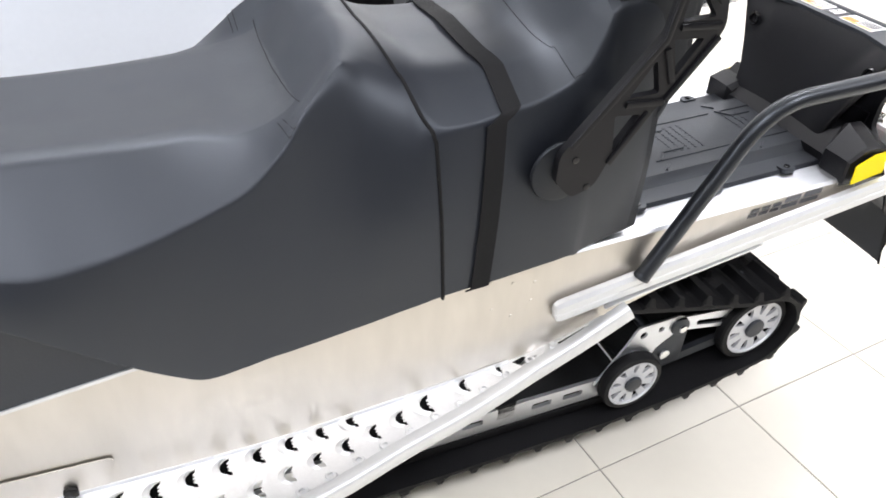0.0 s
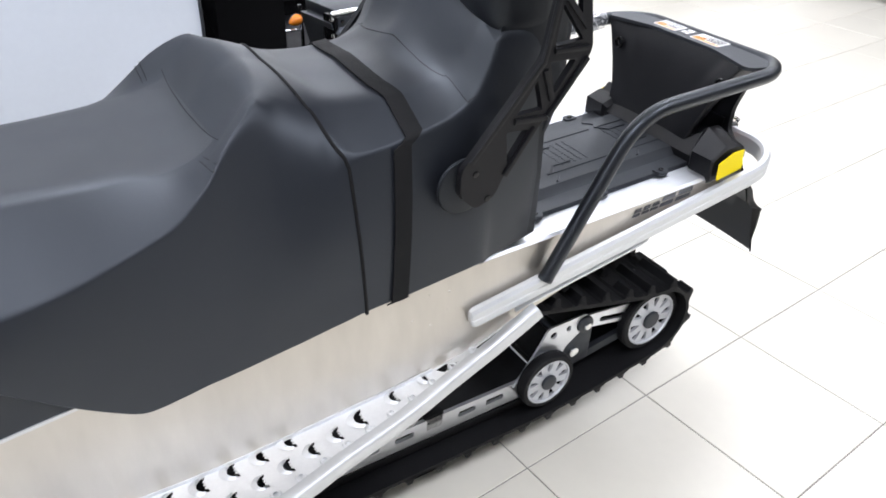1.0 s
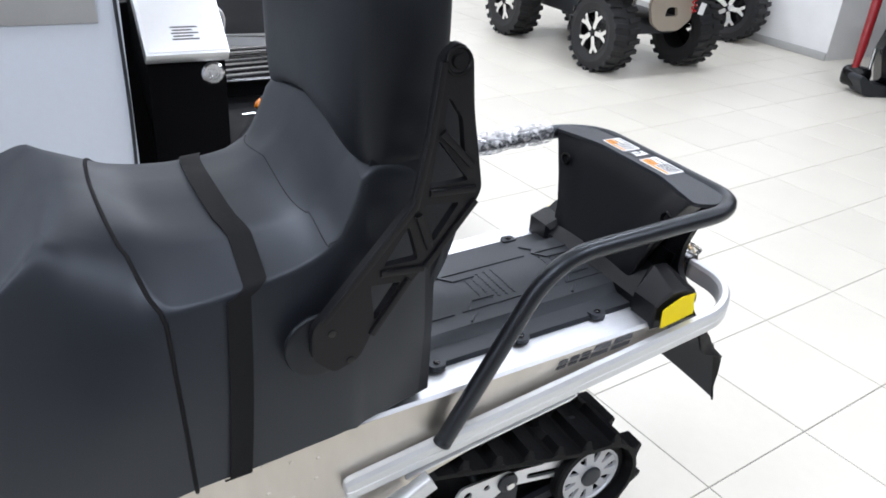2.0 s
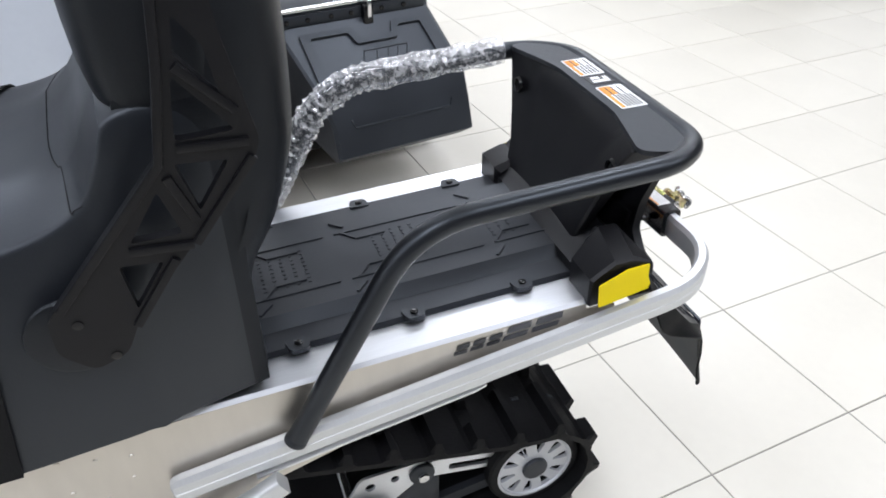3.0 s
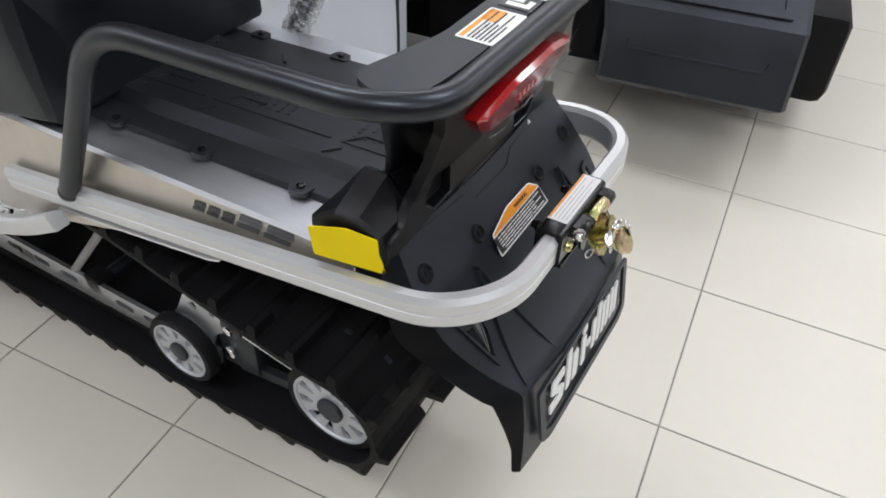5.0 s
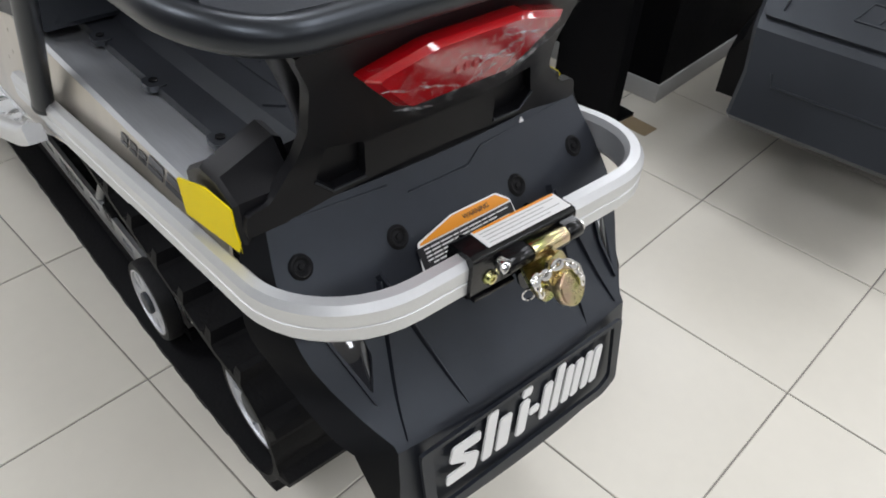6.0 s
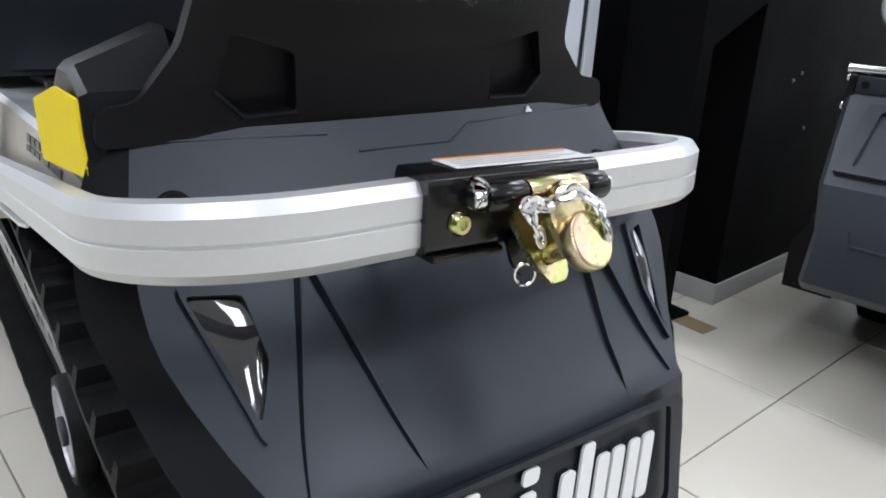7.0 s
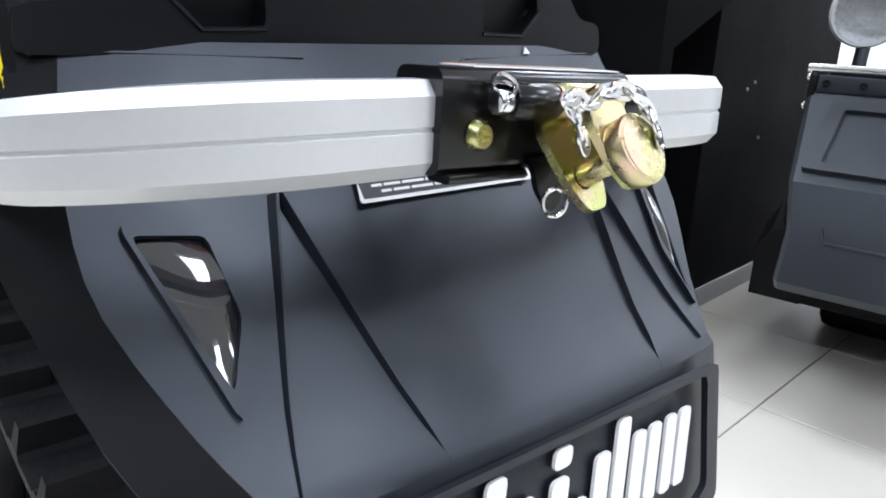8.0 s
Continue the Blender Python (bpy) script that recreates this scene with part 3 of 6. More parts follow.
    # lattice brackets of the backrest
    outline = rounded([(-0.677, 0.933), (-0.525, 1.107), (-0.508, 1.203), (-0.497, 1.303), (-0.473, 1.322), (-0.451, 1.303), (-0.443, 1.229), (-0.420, 1.110), (-0.430, 1.088), (-0.585, 0.911), (-0.606, 0.868), (-0.645, 0.852), (-0.678, 0.885)], 0.012)
    holes = [[(-0.483, 1.250), (-0.460, 1.218), (-0.452, 1.165), (-0.488, 1.212)], [(-0.495, 1.192), (-0.443, 1.126), (-0.504, 1.123)],
             [(-0.510, 1.098), (-0.455, 1.094), (-0.494, 1.038)], [(-0.533, 1.070), (-0.517, 1.015), (-0.572, 1.013)], [(-0.590, 0.987), (-0.543, 0.983), (-0.583, 0.926)]]
    for side in (-1, 1):
        bm = bmesh.new()
        plate(bm, outline, [rounded(h, 0.005, 2)[::-1] for h in holes], lambda u, v, w: (u, side * (0.296 + w), v), 0.014)
        br = part("backrest_bracket", bm, PLASTIC, sled, "black lattice bracket with triangular openings", angle=25)
        # raised edge ribs of the lattice
        bm = bmesh.new()
        pts = [(-0.66, 0.945), (-0.525, 1.100), (-0.506, 1.20), (-0.494, 1.295)]
        sweep(bm, [(x, side * 0.311, z) for x, z in pts], rounded([(-0.004, -0.005), (0.004, -0.005), (0.004, 0.005), (-0.004, 0.005)], 0.002, 2))
        for a, b in (((-0.504, 1.116), (-0.432, 1.112)), ((-0.575, 1.004), (-0.508, 0.999)), ((-0.49, 1.202), (-0.440, 1.148)), ((-0.52, 1.085), (-0.500, 1.03)), ((-0.43, 1.094), (-0.505, 1.0)), ((-0.53, 0.985), (-0.588, 0.905))):
            sweep(bm, [(a[0], side * 0.311, a[1]), (b[0], side * 0.311, b[1])], rounded([(-0.004, -0.005), (0.004, -0.005), (0.004, 0.005), (-0.004, 0.005)], 0.002, 2))
        part("rib", bm, PLASTIC, br)
        bm = bmesh.new()
        disc(bm, (-0.660, side * 0.283, 0.893), (0, side, 0), 0.053, 0.012, 40, bevel=0.006)
        part("pivot_plate", bm, SHELL, br)
        for x, z in ((-0.648, 0.922), (-0.620, 0.868)):
            bm = bmesh.new()
            disc(bm, (x, side * 0.309, z), (0, side, 0), 0.0062, 0.003, 16, bevel=0.001)
            part("screw", bm, GLOSSBLK, br)
        bm = bmesh.new()
        lathe(bm, (-0.473, side * 0.309, 1.296), (0, side, 0), [(0.0, 0.006), (0.009, 0.006), (0.010, 0.002), (0.015, 0.002), (0.017, 0.005), (0.019, 0.005), (0.020, 0.0)], 24)
        part("knob", bm, GLOSSBLK, br)

    # tunnel: side sheets and top
    bm = bmesh.new()
    low = [(-2.0, 0.440), (-1.49, 0.433), (-1.33, 0.428), (-1.14, 0.426), (-0.83, 0.448), (-0.71, 0.460), (-0.60, 0.482), (-0.30, 0.566), (-0.06, 0.622), (0.08, 0.655)]
    side_line = [*low, (0.10, 0.668), (0.10, 0.690), (0.048, 0.694), (0.048, deck_z(0.048) - 0.006), (-0.60, deck_z(-0.60) - 0.006)] + [(-2.0, 0.67)]
    for side in (-1, 1):
        plate(bm, side_line, [], lambda u, v, w: (u, side * (side_y(v) - w), v), 0.004)
    tunnel = part("tunnel", bm, ALUW, sled, "bare aluminium tunnel sheet with dull smears", smooth=False)
    bm = bmesh.new()
    xs = [-1.0, 0.10]
    sec = []
    for x in xs:
        z = deck_z(x)
        sec.append([(x, -0.2495, z - 0.006), (x, -0.244, z), (x, 0.244, z), (x, 0.2495, z - 0.006), (x, 0.243, z - 0.010), (x, -0.243, z - 0.010)])
    loft(bm, sec)
    part("tunnel_top", bm, ALU, tunnel)
    # rivets
    for side in (-1, 1):
        for x, z in ((-0.745, 0.66), (-0.70, 0.648), (-0.655, 0.64), (-0.66, 0.60), (-0.70, 0.575), (-0.74, 0.60)):
            bm = bmesh.new()
            disc(bm, (x, side * (side_y(z) - 0.001), z), (0, side, 0), 0.0042, 0.0022, 12, r2=0.003)
            part("rivet", bm, ALUW, tunnel)
        bm = bmesh.new()
        plate(bm, rounded([(-1.62, 0.42), (-1.42, 0.435), (-1.40, 0.50), (-1.60, 0.51)], 0.012), [], lambda u, v, w: (u, side * (0.268 + w), v), 0.0016)
        part("side_plate", bm, ALUW, tunnel, smooth=False)
        bm = bmesh.new()
        disc(bm, (-1.475, side * 0.271, 0.452), (0, side, 0), 0.013, 0.010, 6, bevel=0.002)
        part("plate_nut", bm, GLOSSBLK, tunnel)
        # trim strip under the seat edge
        bm = bmesh.new()
        sweep(bm, [(-2.0, side * 0.270, 0.592), (-1.44, side * 0.270, 0.664), (-1.30, side * 0.270, 0.682)], [(-0.003, -0.003), (0.003, -0.003), (0.003, 0.003), (-0.003, 0.003)])
        part("trim_strip", bm, EXTR, tunnel)

    build_boards(sled)
    build_deck(sled)
    build_rack(sled)
    build_bumper(sled)
    build_flap(sled)
    build_track(sled)
    # the machine stands slightly askew to the room
    sled.matrix_basis = Matrix.LocRotScale((-0.0002, 0, 0.0093), Euler((radians(0.577), radians(-0.759), radians(-1.216))), (0.98, 0.98, 0.98)) @ Matrix.Translation((0, -0.0105, 0)) @ pose(0, 0, 0, 0, 0, 1.5) @ Matrix.Diagonal((1, 0.94, 1, 1)) @ sled.matrix_basis
    return sled


RAIL = [(-2.0, 0.470, 0.400), (-1.50, 0.460, 0.412), (-1.15, 0.424, 0.426), (-0.94, 0.370, 0.432), (-0.81, 0.343, 0.443), (-0.67, 0.313, 0.468), (-0.565, 0.303, 0.503), (-0.466, 0.303, 0.556)]


def rail_at(x):
    for a, b in zip(RAIL, RAIL[1:]):
        if a[0] <= x <= b[0]:
            t = (x - a[0]) / (b[0] - a[0])
            return a[1] + t * (b[1] - a[1]), a[2] + t * (b[2] - a[2])
    return RAIL[-1][1:]


def inner_z(x):
    return spline([(-2.0, 0.444), (-1.49, 0.437), (-1.33, 0.432), (-1.14, 0.430), (-0.83, 0.452), (-0.71, 0.463), (-0.60, 0.484), (-0.45, 0.54)], x)[0]


def build_boards(sled):
    for side in (-1, 1):
        bm = bmesh.new()
        rings = []
        for i in range(40):
            x = -2.0 + i * 1.5 / 39
            yo, zo = rail_at(x)
            zi = inner_z(x)
            rings.append([(x, side * 0.266, zi), (x, side * (yo - 0.004), zo + 0.004), (x, side * (yo - 0.004), zo + 0.001), (x, side * 0.266, zi - 0.003)])
        loft(bm, rings)
        board = part("running_board", bm, BOARDALU, sled, "perforated aluminium footboard with toothed drain holes", smooth=False)
        # toothed openings
        spots = [(-1.640 + 0.0565 * i, 0.306 - 0.0045 * max(0, i - 5), 0.0215) for i in range(12)]
        spots += [(-1.70 + 0.0545 * i, 0.398 - 0.0034 * i, 0.0215) for i in range(9)]
        spots += [(-1.200 + 0.0530 * i, 0.364 - 0.0105 * i, 0.0195) for i in range(6)]
        spots += [(-0.883, 0.300, 0.024), (-0.802, 0.288, 0.019), (-0.724, 0.280, 0.016)]
        cutter = bmesh.new()
        for x, y, r in spots:
            out = [(x + 0.62 * r, y - 0.95 * r), (x + 0.50 * r, y - 0.55 * r), (x + 0.30 * r, y - 0.40 * r), (x + 0.52 * r, y - 0.22 * r), (x + 0.28 * r, y - 0.05 * r), (x + 0.52 * r, y + 0.12 * r), (x + 0.30 * r, y + 0.30 * r), (x + 0.56 * r, y + 0.46 * r), (x + 0.62 * r, y + 0.92 * r), (x + 0.15 * r, y + 0.80 * r), (x - 0.22 * r, y + 0.42 * r), (x - 0.32 * r, y), (x - 0.22 * r, y - 0.45 * r), (x + 0.15 * r, y - 0.82 * r)]
            plate(cutter, out, [], lambda u, v, w: (u, side * v, 0.3 + w), 0.4)
        plate(cutter, [(-0.695, 0.272), (-0.668, 0.268), (-0.645, 0.285), (-0.682, 0.293)], [], lambda u, v, w: (u, side * v, 0.3 + w), 0.4)
        plate(cutter, rounded([(-0.605, 0.274), (-0.53, 0.270), (-0.525, 0.29), (-0.595, 0.294)], 0.01, 2), [], lambda u, v, w: (u, side * v, 0.3 + w), 0.4)
        cut(board, cutter)
        for x, y, r in spots:
            bm = bmesh.new()
            yo, zo = rail_at(x)
            t = min(1, max(0, (y - 0.266) / (yo - 0.27)))
            z = inner_z(x) * (1 - t) + zo * t
            n = 10
            outer, inner = [], []
            for i in range(n + 1):
                a = math.pi * (0.56 + 0.88 * i / n)
                outer.append(bm.verts.new((x + 0.35 * r + 1.35 * r * math.cos(a), side * (y + 1.05 * r * math.sin(a)), z + 0.0008)))
                inner.append(bm.verts.new((x + 0.42 * r + 0.80 * r * math.cos(a), side * (y + 0.92 * r * math.sin(a)), z + 0.0052)))
            for i in range(n):
                bm.faces.new((outer[i], outer[i + 1], inner[i + 1], inner[i]))
            bmesh.ops.solidify(bm, geom=bm.faces[:], thickness=0.0016)
            part("traction_tooth", bm, BOARDALU, board, angle=60)
        bm = bmesh.new()
        sec = rounded([(-0.016, -0.017), (0.015, -0.017), (0.015, 0.012), (0.006, 0.017), (-0.016, 0.010)], 0.004, 2)
        path = curve_through([(x, side * y, z) for x, y, z in RAIL], 5)
        sweep(bm, path, [(u * side * -1, v) for u, v in sec])
        part("edge_rail", bm, EXTR, board, "pale aluminium edge extrusion of the footboard")
        bm = bmesh.new()
        sweep(bm, [(x, side * 0.2695, inner_z(x) + 0.002) for x in [-2.0 + 0.1 * i for i in range(14)]], [(-0.003, -0.003), (0.003, -0.003), (0.0015, 0.004), (-0.0015, 0.004)])
        part("folded_edge", bm, BOARDALU, board)
        # scalloped lip
        for i in range(15):
            x = -1.34 + 0.052 * i
            yo, zo = rail_at(x)
            bm = bmesh.new()
            lathe(bm, (x, side * (yo - 0.022), zo + 0.006), (0, 0, 1), [(0.011, 0.0), (0.009, 0.003), (0.005, 0.003), (0.004, 0.0)], 12)
            part("lip_dimple", bm, BOARDALU, board)


def build_deck(sled):
    # rubber mat of the cargo deck
    x0, x1 = -0.60, 0.075
    sec = [(-0.182, 0.001), (-0.178, 0.010), (-0.134, 0.010), (-0.114, 0.026), (0.114, 0.026), (0.134, 0.010), (0.178, 0.010), (0.182, 0.001)]
    bm = bmesh.new()
    loft(bm, [[(x, y, deck_z(x) + z) for y, z in sec] for x in (x0, -0.3, x1)])
    mat = part("deck_mat", bm, MATTE, sled, "ribbed black rubber cargo deck mat", angle=20)
    for side in (-1, 1):
        for x in (-0.401, -0.219, -0.035):
            bm = bmesh.new()
            plate(bm, rounded([(-0.020, -0.012), (0.020, -0.012), (0.014, 0.014), (-0.014, 0.014)], 0.008, 3), [], lambda u, v, w: (x + u, side * (0.178 + v), deck_z(x) + 0.004 + w), 0.009)
            part("tab", bm, MATTE, mat)
            bm = bmesh.new()
            disc(bm, (x, side * 0.178, deck_z(x) + 0.013), (0, 0, 1), 0.007, 0.003, 6, bevel=0.001)
            part("tab_bolt", bm, GLOSSBLK, mat)
    # ribs and notches
    bm = bmesh.new()
    for y in (-0.070, 0.070):
        for a, b in ((-0.60, -0.31), (-0.29, -0.06), (-0.04, 0.055)):
            sweep(bm, [(a, y, deck_z(a) + 0.026), (b, y, deck_z(b) + 0.026)], [(-0.0035, -0.003), (0.0035, -0.003), (0.0018, 0.002), (-0.0018, 0.002)])
    for x in (-0.445, -0.29, -0.05):
        for s in (-1, 1):
            for p, q in (((x, 0.108), (x + 0.020, 0.086)), ((x + 0.012, 0.070), (x + 0.034, 0.042)), ((x + 0.034, 0.042), (x + 0.085, 0.042))):
                sweep(bm, [(p[0], s * p[1], deck_z(p[0]) + 0.026), (q[0], s * q[1], deck_z(q[0]) + 0.026)], [(-0.004, -0.003), (0.004, -0.003), (0.002, 0.0028), (-0.002, 0.0028)])
    part("mat_rib", bm, MATTE, mat)
    bm = bmesh.new()
    for i in range(34):
        for j in range(9):
            x, y = -0.59 + i * 0.018, -0.048 + j * 0.012
            if (x + 0.445) % 0.2 < 0.10:
                box(bm, (x - 0.0025, y - 0.0025, deck_z(x) + 0.0255), (x + 0.0025, y + 0.0025, deck_z(x) + 0.0272))
    tagged(part("grip_stud", bm, MATTE, mat, smooth=False), kind="stuff")
    # model badge as plain shapes on both tunnel sides
    for side in (-1, 1):
        if side > 0:
            m = face_frame((0.008, 0.2515, 0.679), (-1, 0.004, -0.055), (0.35, -0.074, 1))
        else:
            m = face_frame((-0.180, -0.2524, 0.669), (1, 0.004, 0.055), (-0.30, 0.074, 1))
        lean = 0.42
        strokes = []
        for u, w, h, mat_ in ((0.000, 0.023, 0.0175, DARKINK), (0.027, 0.023, 0.0175, DARKINK), (0.054, 0.024, 0.0175, DARKINK), (0.082, 0.044, 0.0235, SILVERINK), (0.131, 0.050, 0.0235, SILVERINK)):
            strokes.append(([(u, 0), (u + w * 0.92, 0), (u + w * 0.92, h * 0.36), (u, h * 0.36)], mat_))
            strokes.append(([(u + w * 0.06, h * 0.52), (u + w * 0.98, h * 0.52), (u + w * 0.92, h), (u + w * 0.06, h)], mat_))
        for pts, mat_ in strokes:
            bm = bmesh.new()
            plate(bm, [(a + lean * b, b) for a, b in pts], [], lambda a, b, c: m @ Vector((a, b, c)), 0.0008)
            part("badge_shape", bm, mat_, sled, smooth=False)


def build_rack(sled):
    # base block across the tunnel end
    bm = bmesh.new()
    prof = [(0.050, 0.706), (0.052, 0.738), (0.066, 0.748), (0.112, 0.790), (0.132, 0.772), (0.136, 0.706)]
    rings = []
    for y, k in ((-0.204, 0.2), (-0.185, 0.45), (-0.150, 1.0), (0.150, 1.0), (0.185, 0.45), (0.204, 0.2)):
        rings.append([(x, y, z - (1 - k) * max(0, z - 0.772) * 0.9 + 0.012 * (1 - k) * (z > 0.76)) for x, z in prof])
    loft(bm, rings)
    rack = part("rear_storage", bm, PLASTIC, sled, "black moulded plastic rear storage console", angle=25)
    for side in (-1, 1):
        # end blocks with yellow reflectors
        bm = bmesh.new()
        rings = []
        for y, k in ((0.180, 0.010), (0.190, 0.0), (0.253, 0.0), (0.2585, 0.003)):
            rise = (0.252 - y) * 0.40 if side < 0 else -0.014
            y -= 0.046 * (side > 0)
            rings.append([(0.045 + k, side * y, 0.706), (0.045 + k, side * y, 0.757 - k), (0.085, side * y, 0.784 - k + rise), (0.118, side * y, 0.784 - k + rise * 0.95), (0.150 - k, side * y, 0.770 - k), (0.160 - k, side * y, 0.706)])
        loft(bm, rings)
        part("end_block", bm, PLASTIC, rack, angle=25)
        bm = bmesh.new()
        plate(bm, rounded([(0.056, 0.710), (0.158, 0.716), (0.148, 0.742), (0.147, 0.766), (0.105, 0.769), (0.052, 0.754)], 0.003, 2), [], lambda u, v, w: (u, side * (0.2585 - 0.046 * (side > 0) + w * 0.5 + (0.12 if side < 0 else 0.0) * max(0, 0.15 - u)), v), 0.004)
        part("reflector", bm, YELLOW, rack, "bright yellow side reflector")
    # flared tub
    bm = bmesh.new()
    rings = []
    for z, xf, xr, hw, dip in ((0.735, 0.070, 0.128, 0.132, 0.002), (0.775, 0.078, 0.130, 0.142, 0.004), (0.80, 0.084, 0.140, 0.148, 0.006), (0.86, 0.092, 0.158, 0.172, 0.014), (0.92, 0.100, 0.190, 0.200, 0.030), (0.948, 0.106, 0.214, 0.218, 0.036), (0.954, 0.110, 0.210, 0.214, 0.036)):
        hf = hw + 0.020
        out = rounded([(xf, -hw), (xr - 0.03, -hw), (xr, -hw + 0.05), (xr, hf - 0.05), (xr - 0.03, hf), (xf, hf), (xf + dip * 0.85, hf - 0.075), (xf + dip, 0.0), (xf + dip * 0.85, -hw + 0.075)], 0.014, 3)
        rings.append([(x, y, z) for x, y in out])
    loft(bm, rings)
    part("tub", bm, PLASTIC, rack, angle=30)
    bm = bmesh.new()
    plate(bm, rounded([(0.108, -0.235), (0.155, -0.258), (0.192, -0.232), (0.200, -0.17), (0.202, 0), (0.200, 0.15), (0.190, 0.205), (0.140, 0.240), (0.104, 0.235), (0.130, 0.150), (0.142, 0.10), (0.142, -0.10), (0.130, -0.150)], 0.02, 4), [], lambda u, v, w: (u, v, 0.953 + w), 0.008)
    lid = part("top_cover", bm, MATTE, rack, "smooth black top cover with warning stickers", angle=30)
    for y in (-0.178, 0.178):
        bm = bmesh.new()
        lathe(bm, (0.1035, y, 0.905), (-1, 0, 0), [(0.0, -0.004), (0.009, -0.004), (0.011, 0.004), (0.014, 0.005), (0.016, 0.0)], 20)
        part("screw_recess", bm, GLOSSBLK, rack)
    # stickers on the cover
    zc = 0.9614
    for y0, y1, rows in ((0.045, 0.122, 5), (-0.100, -0.008, 6)):
        bm = bmesh.new()
        plate(bm, rounded([(0.157, y0), (0.205, y0), (0.205, y1), (0.157, y1)], 0.003, 2), [], lambda u, v, w: (u, v, zc + w), 0.0006)
        part("sticker", bm, WHITE, lid, "white and orange warning sticker")
        bm = bmesh.new()
        box(bm, (0.160, y0 + (y1 - y0) * 0.60, zc + 0.0006), (0.180, y1 - 0.004, zc + 0.0010))
        box(bm, (0.160, y0 + 0.004, zc + 0.0006), (0.166, y1 - 0.004, zc + 0.0010))
        part("sticker_band", bm, ORANGE, lid, smooth=False)
        bm = bmesh.new()
        for i in range(rows):
            x = 0.170 + i * 0.032 / rows
            box(bm, (x, y0 + 0.005, zc + 0.0010), (x + 0.0022, y0 + (y1 - y0) * (0.55 if i % 2 else 0.92), zc + 0.0013))
        tagged(part("sticker_print", bm, INK, lid, smooth=False), kind="stuff")
    bm = bmesh.new()
    plate(bm, [(0.160, 0.004), (0.203, 0.004), (0.203, 0.038), (0.160, 0.038)], [], lambda u, v, w: (u, v, zc + w), 0.0006)
    part("sticker", bm, INK, lid, smooth=False)
    bm = bmesh.new()
    for a, b in (((0.166, 0.010), (0.190, 0.020)), ((0.190, 0.010), (0.198, 0.032)), ((0.168, 0.024), (0.184, 0.033))):
        box(bm, (a[0], a[1], zc + 0.0006), (b[0], b[1], zc + 0.001))
    part("pictogram", bm, WHITE, lid, smooth=False)
    # rear panel with recessed pockets
    bm = bmesh.new()
    half = [(0.243, 0.735), (0.240, 0.760), (0.212, 0.763), (0.182, 0.797), (0.172, 0.835), (0.178, 0.890), (0.200, 0.930)]
    outline = [(-y, z) for y, z in half] + half[::-1]
    pockets = [rounded([(s * 0.095, 0.751), (s * 0.138, 0.750), (s * 0.158, 0.768), (s * 0.146, 0.806), (s * 0.095, 0.792)], 0.005, 2) for s in (-1, 1)]

    def rear(u, v, w):
        return (0.146 + 0.36 * max(0, v - 0.79) + w, u - 0.012, v)

    plate(bm, rounded(outline, 0.008, 2), pockets, rear, 0.014)
    part("rear_panel", bm, PLASTIC, rack, angle=25)
    for s in (-1, 1):
        bm = bmesh.new()
        sweep(bm, [rear(s * 0.095, 0.750, 0.0145), rear(s * 0.138, 0.749, 0.0145), rear(s * 0.159, 0.768, 0.0145)], circle(0.0016, 6), up=(1, 0, 0))
        part("pocket_edge", bm, TUBE, rack)
        bm = bmesh.new()
        plate(bm, [(s * 0.085, 0.742), (s * 0.166, 0.742), (s * 0.166, 0.815), (s * 0.085, 0.815)], [], lambda u, v, w: rear(u, v, w - 0.008), 0.006)
        part("pocket_back", bm, PLASTIC, rack, smooth=False)
    # tail lamp wrapped in film
    bm = bmesh.new()
    lamp_out = [(-0.134, 0.892), (-0.076, 0.838), (0.076, 0.838), (0.134, 0.892), (0.06, 0.910), (-0.06, 0.910)]
    rings = []
    for k, w in ((1.0, 0.0), (1.0, 0.018), (0.90, 0.026)):
        rings.append([rear(u * k, 0.868 + (v - 0.868) * k, 0.012 + w) for u, v in rounded(lamp_out, 0.008, 3)])
    loft(bm, rings)
    lamp = part("tail_lamp", bm, LENS, rack, "red tail lamp loosely wrapped in clear film", angle=25)
    bm = bmesh.new()
    for i in range(5):
        box(bm, (rear(0, 0.868, 0.036)[0], -0.035 + i * 0.012, 0.866), (rear(0, 0.868, 0.041)[0], -0.028 + i * 0.012, 0.884), 0.001, 1)
    part("lamp_facet", bm, LENS, lamp)
    bm = bmesh.new()
    rnd = random.Random(4)
    grid = []
    for i in range(15):
        row = []
        for j in range(9):
            u = -1 + 2 * i / 14
            v = j / 8
            y = u * (0.085 + 0.062 * v)
            z = 0.829 + 0.078 * v
            x = rear(0, z, 0.041)[0] - 0.012 * abs(u) ** 4 + rnd.uniform(-0.0015, 0.005)
            row.append(bm.verts.new((x, y + rnd.uniform(-0.003, 0.003), z + rnd.uniform(-0.004, 0.003))))
        grid.append(row)
    for i in range(14):
        for j in range(8):
            bm.faces.new((grid[i][j], grid[i + 1][j], grid[i + 1][j + 1], grid[i][j + 1]))
    part("lamp_film", bm, LAMPFILM, rack, "crumpled clear protective film", angle=10)
    # folds of the film as pale ribbons, giving the highlight streaks along them
    bm = bmesh.new()
    rnd = random.Random(12)
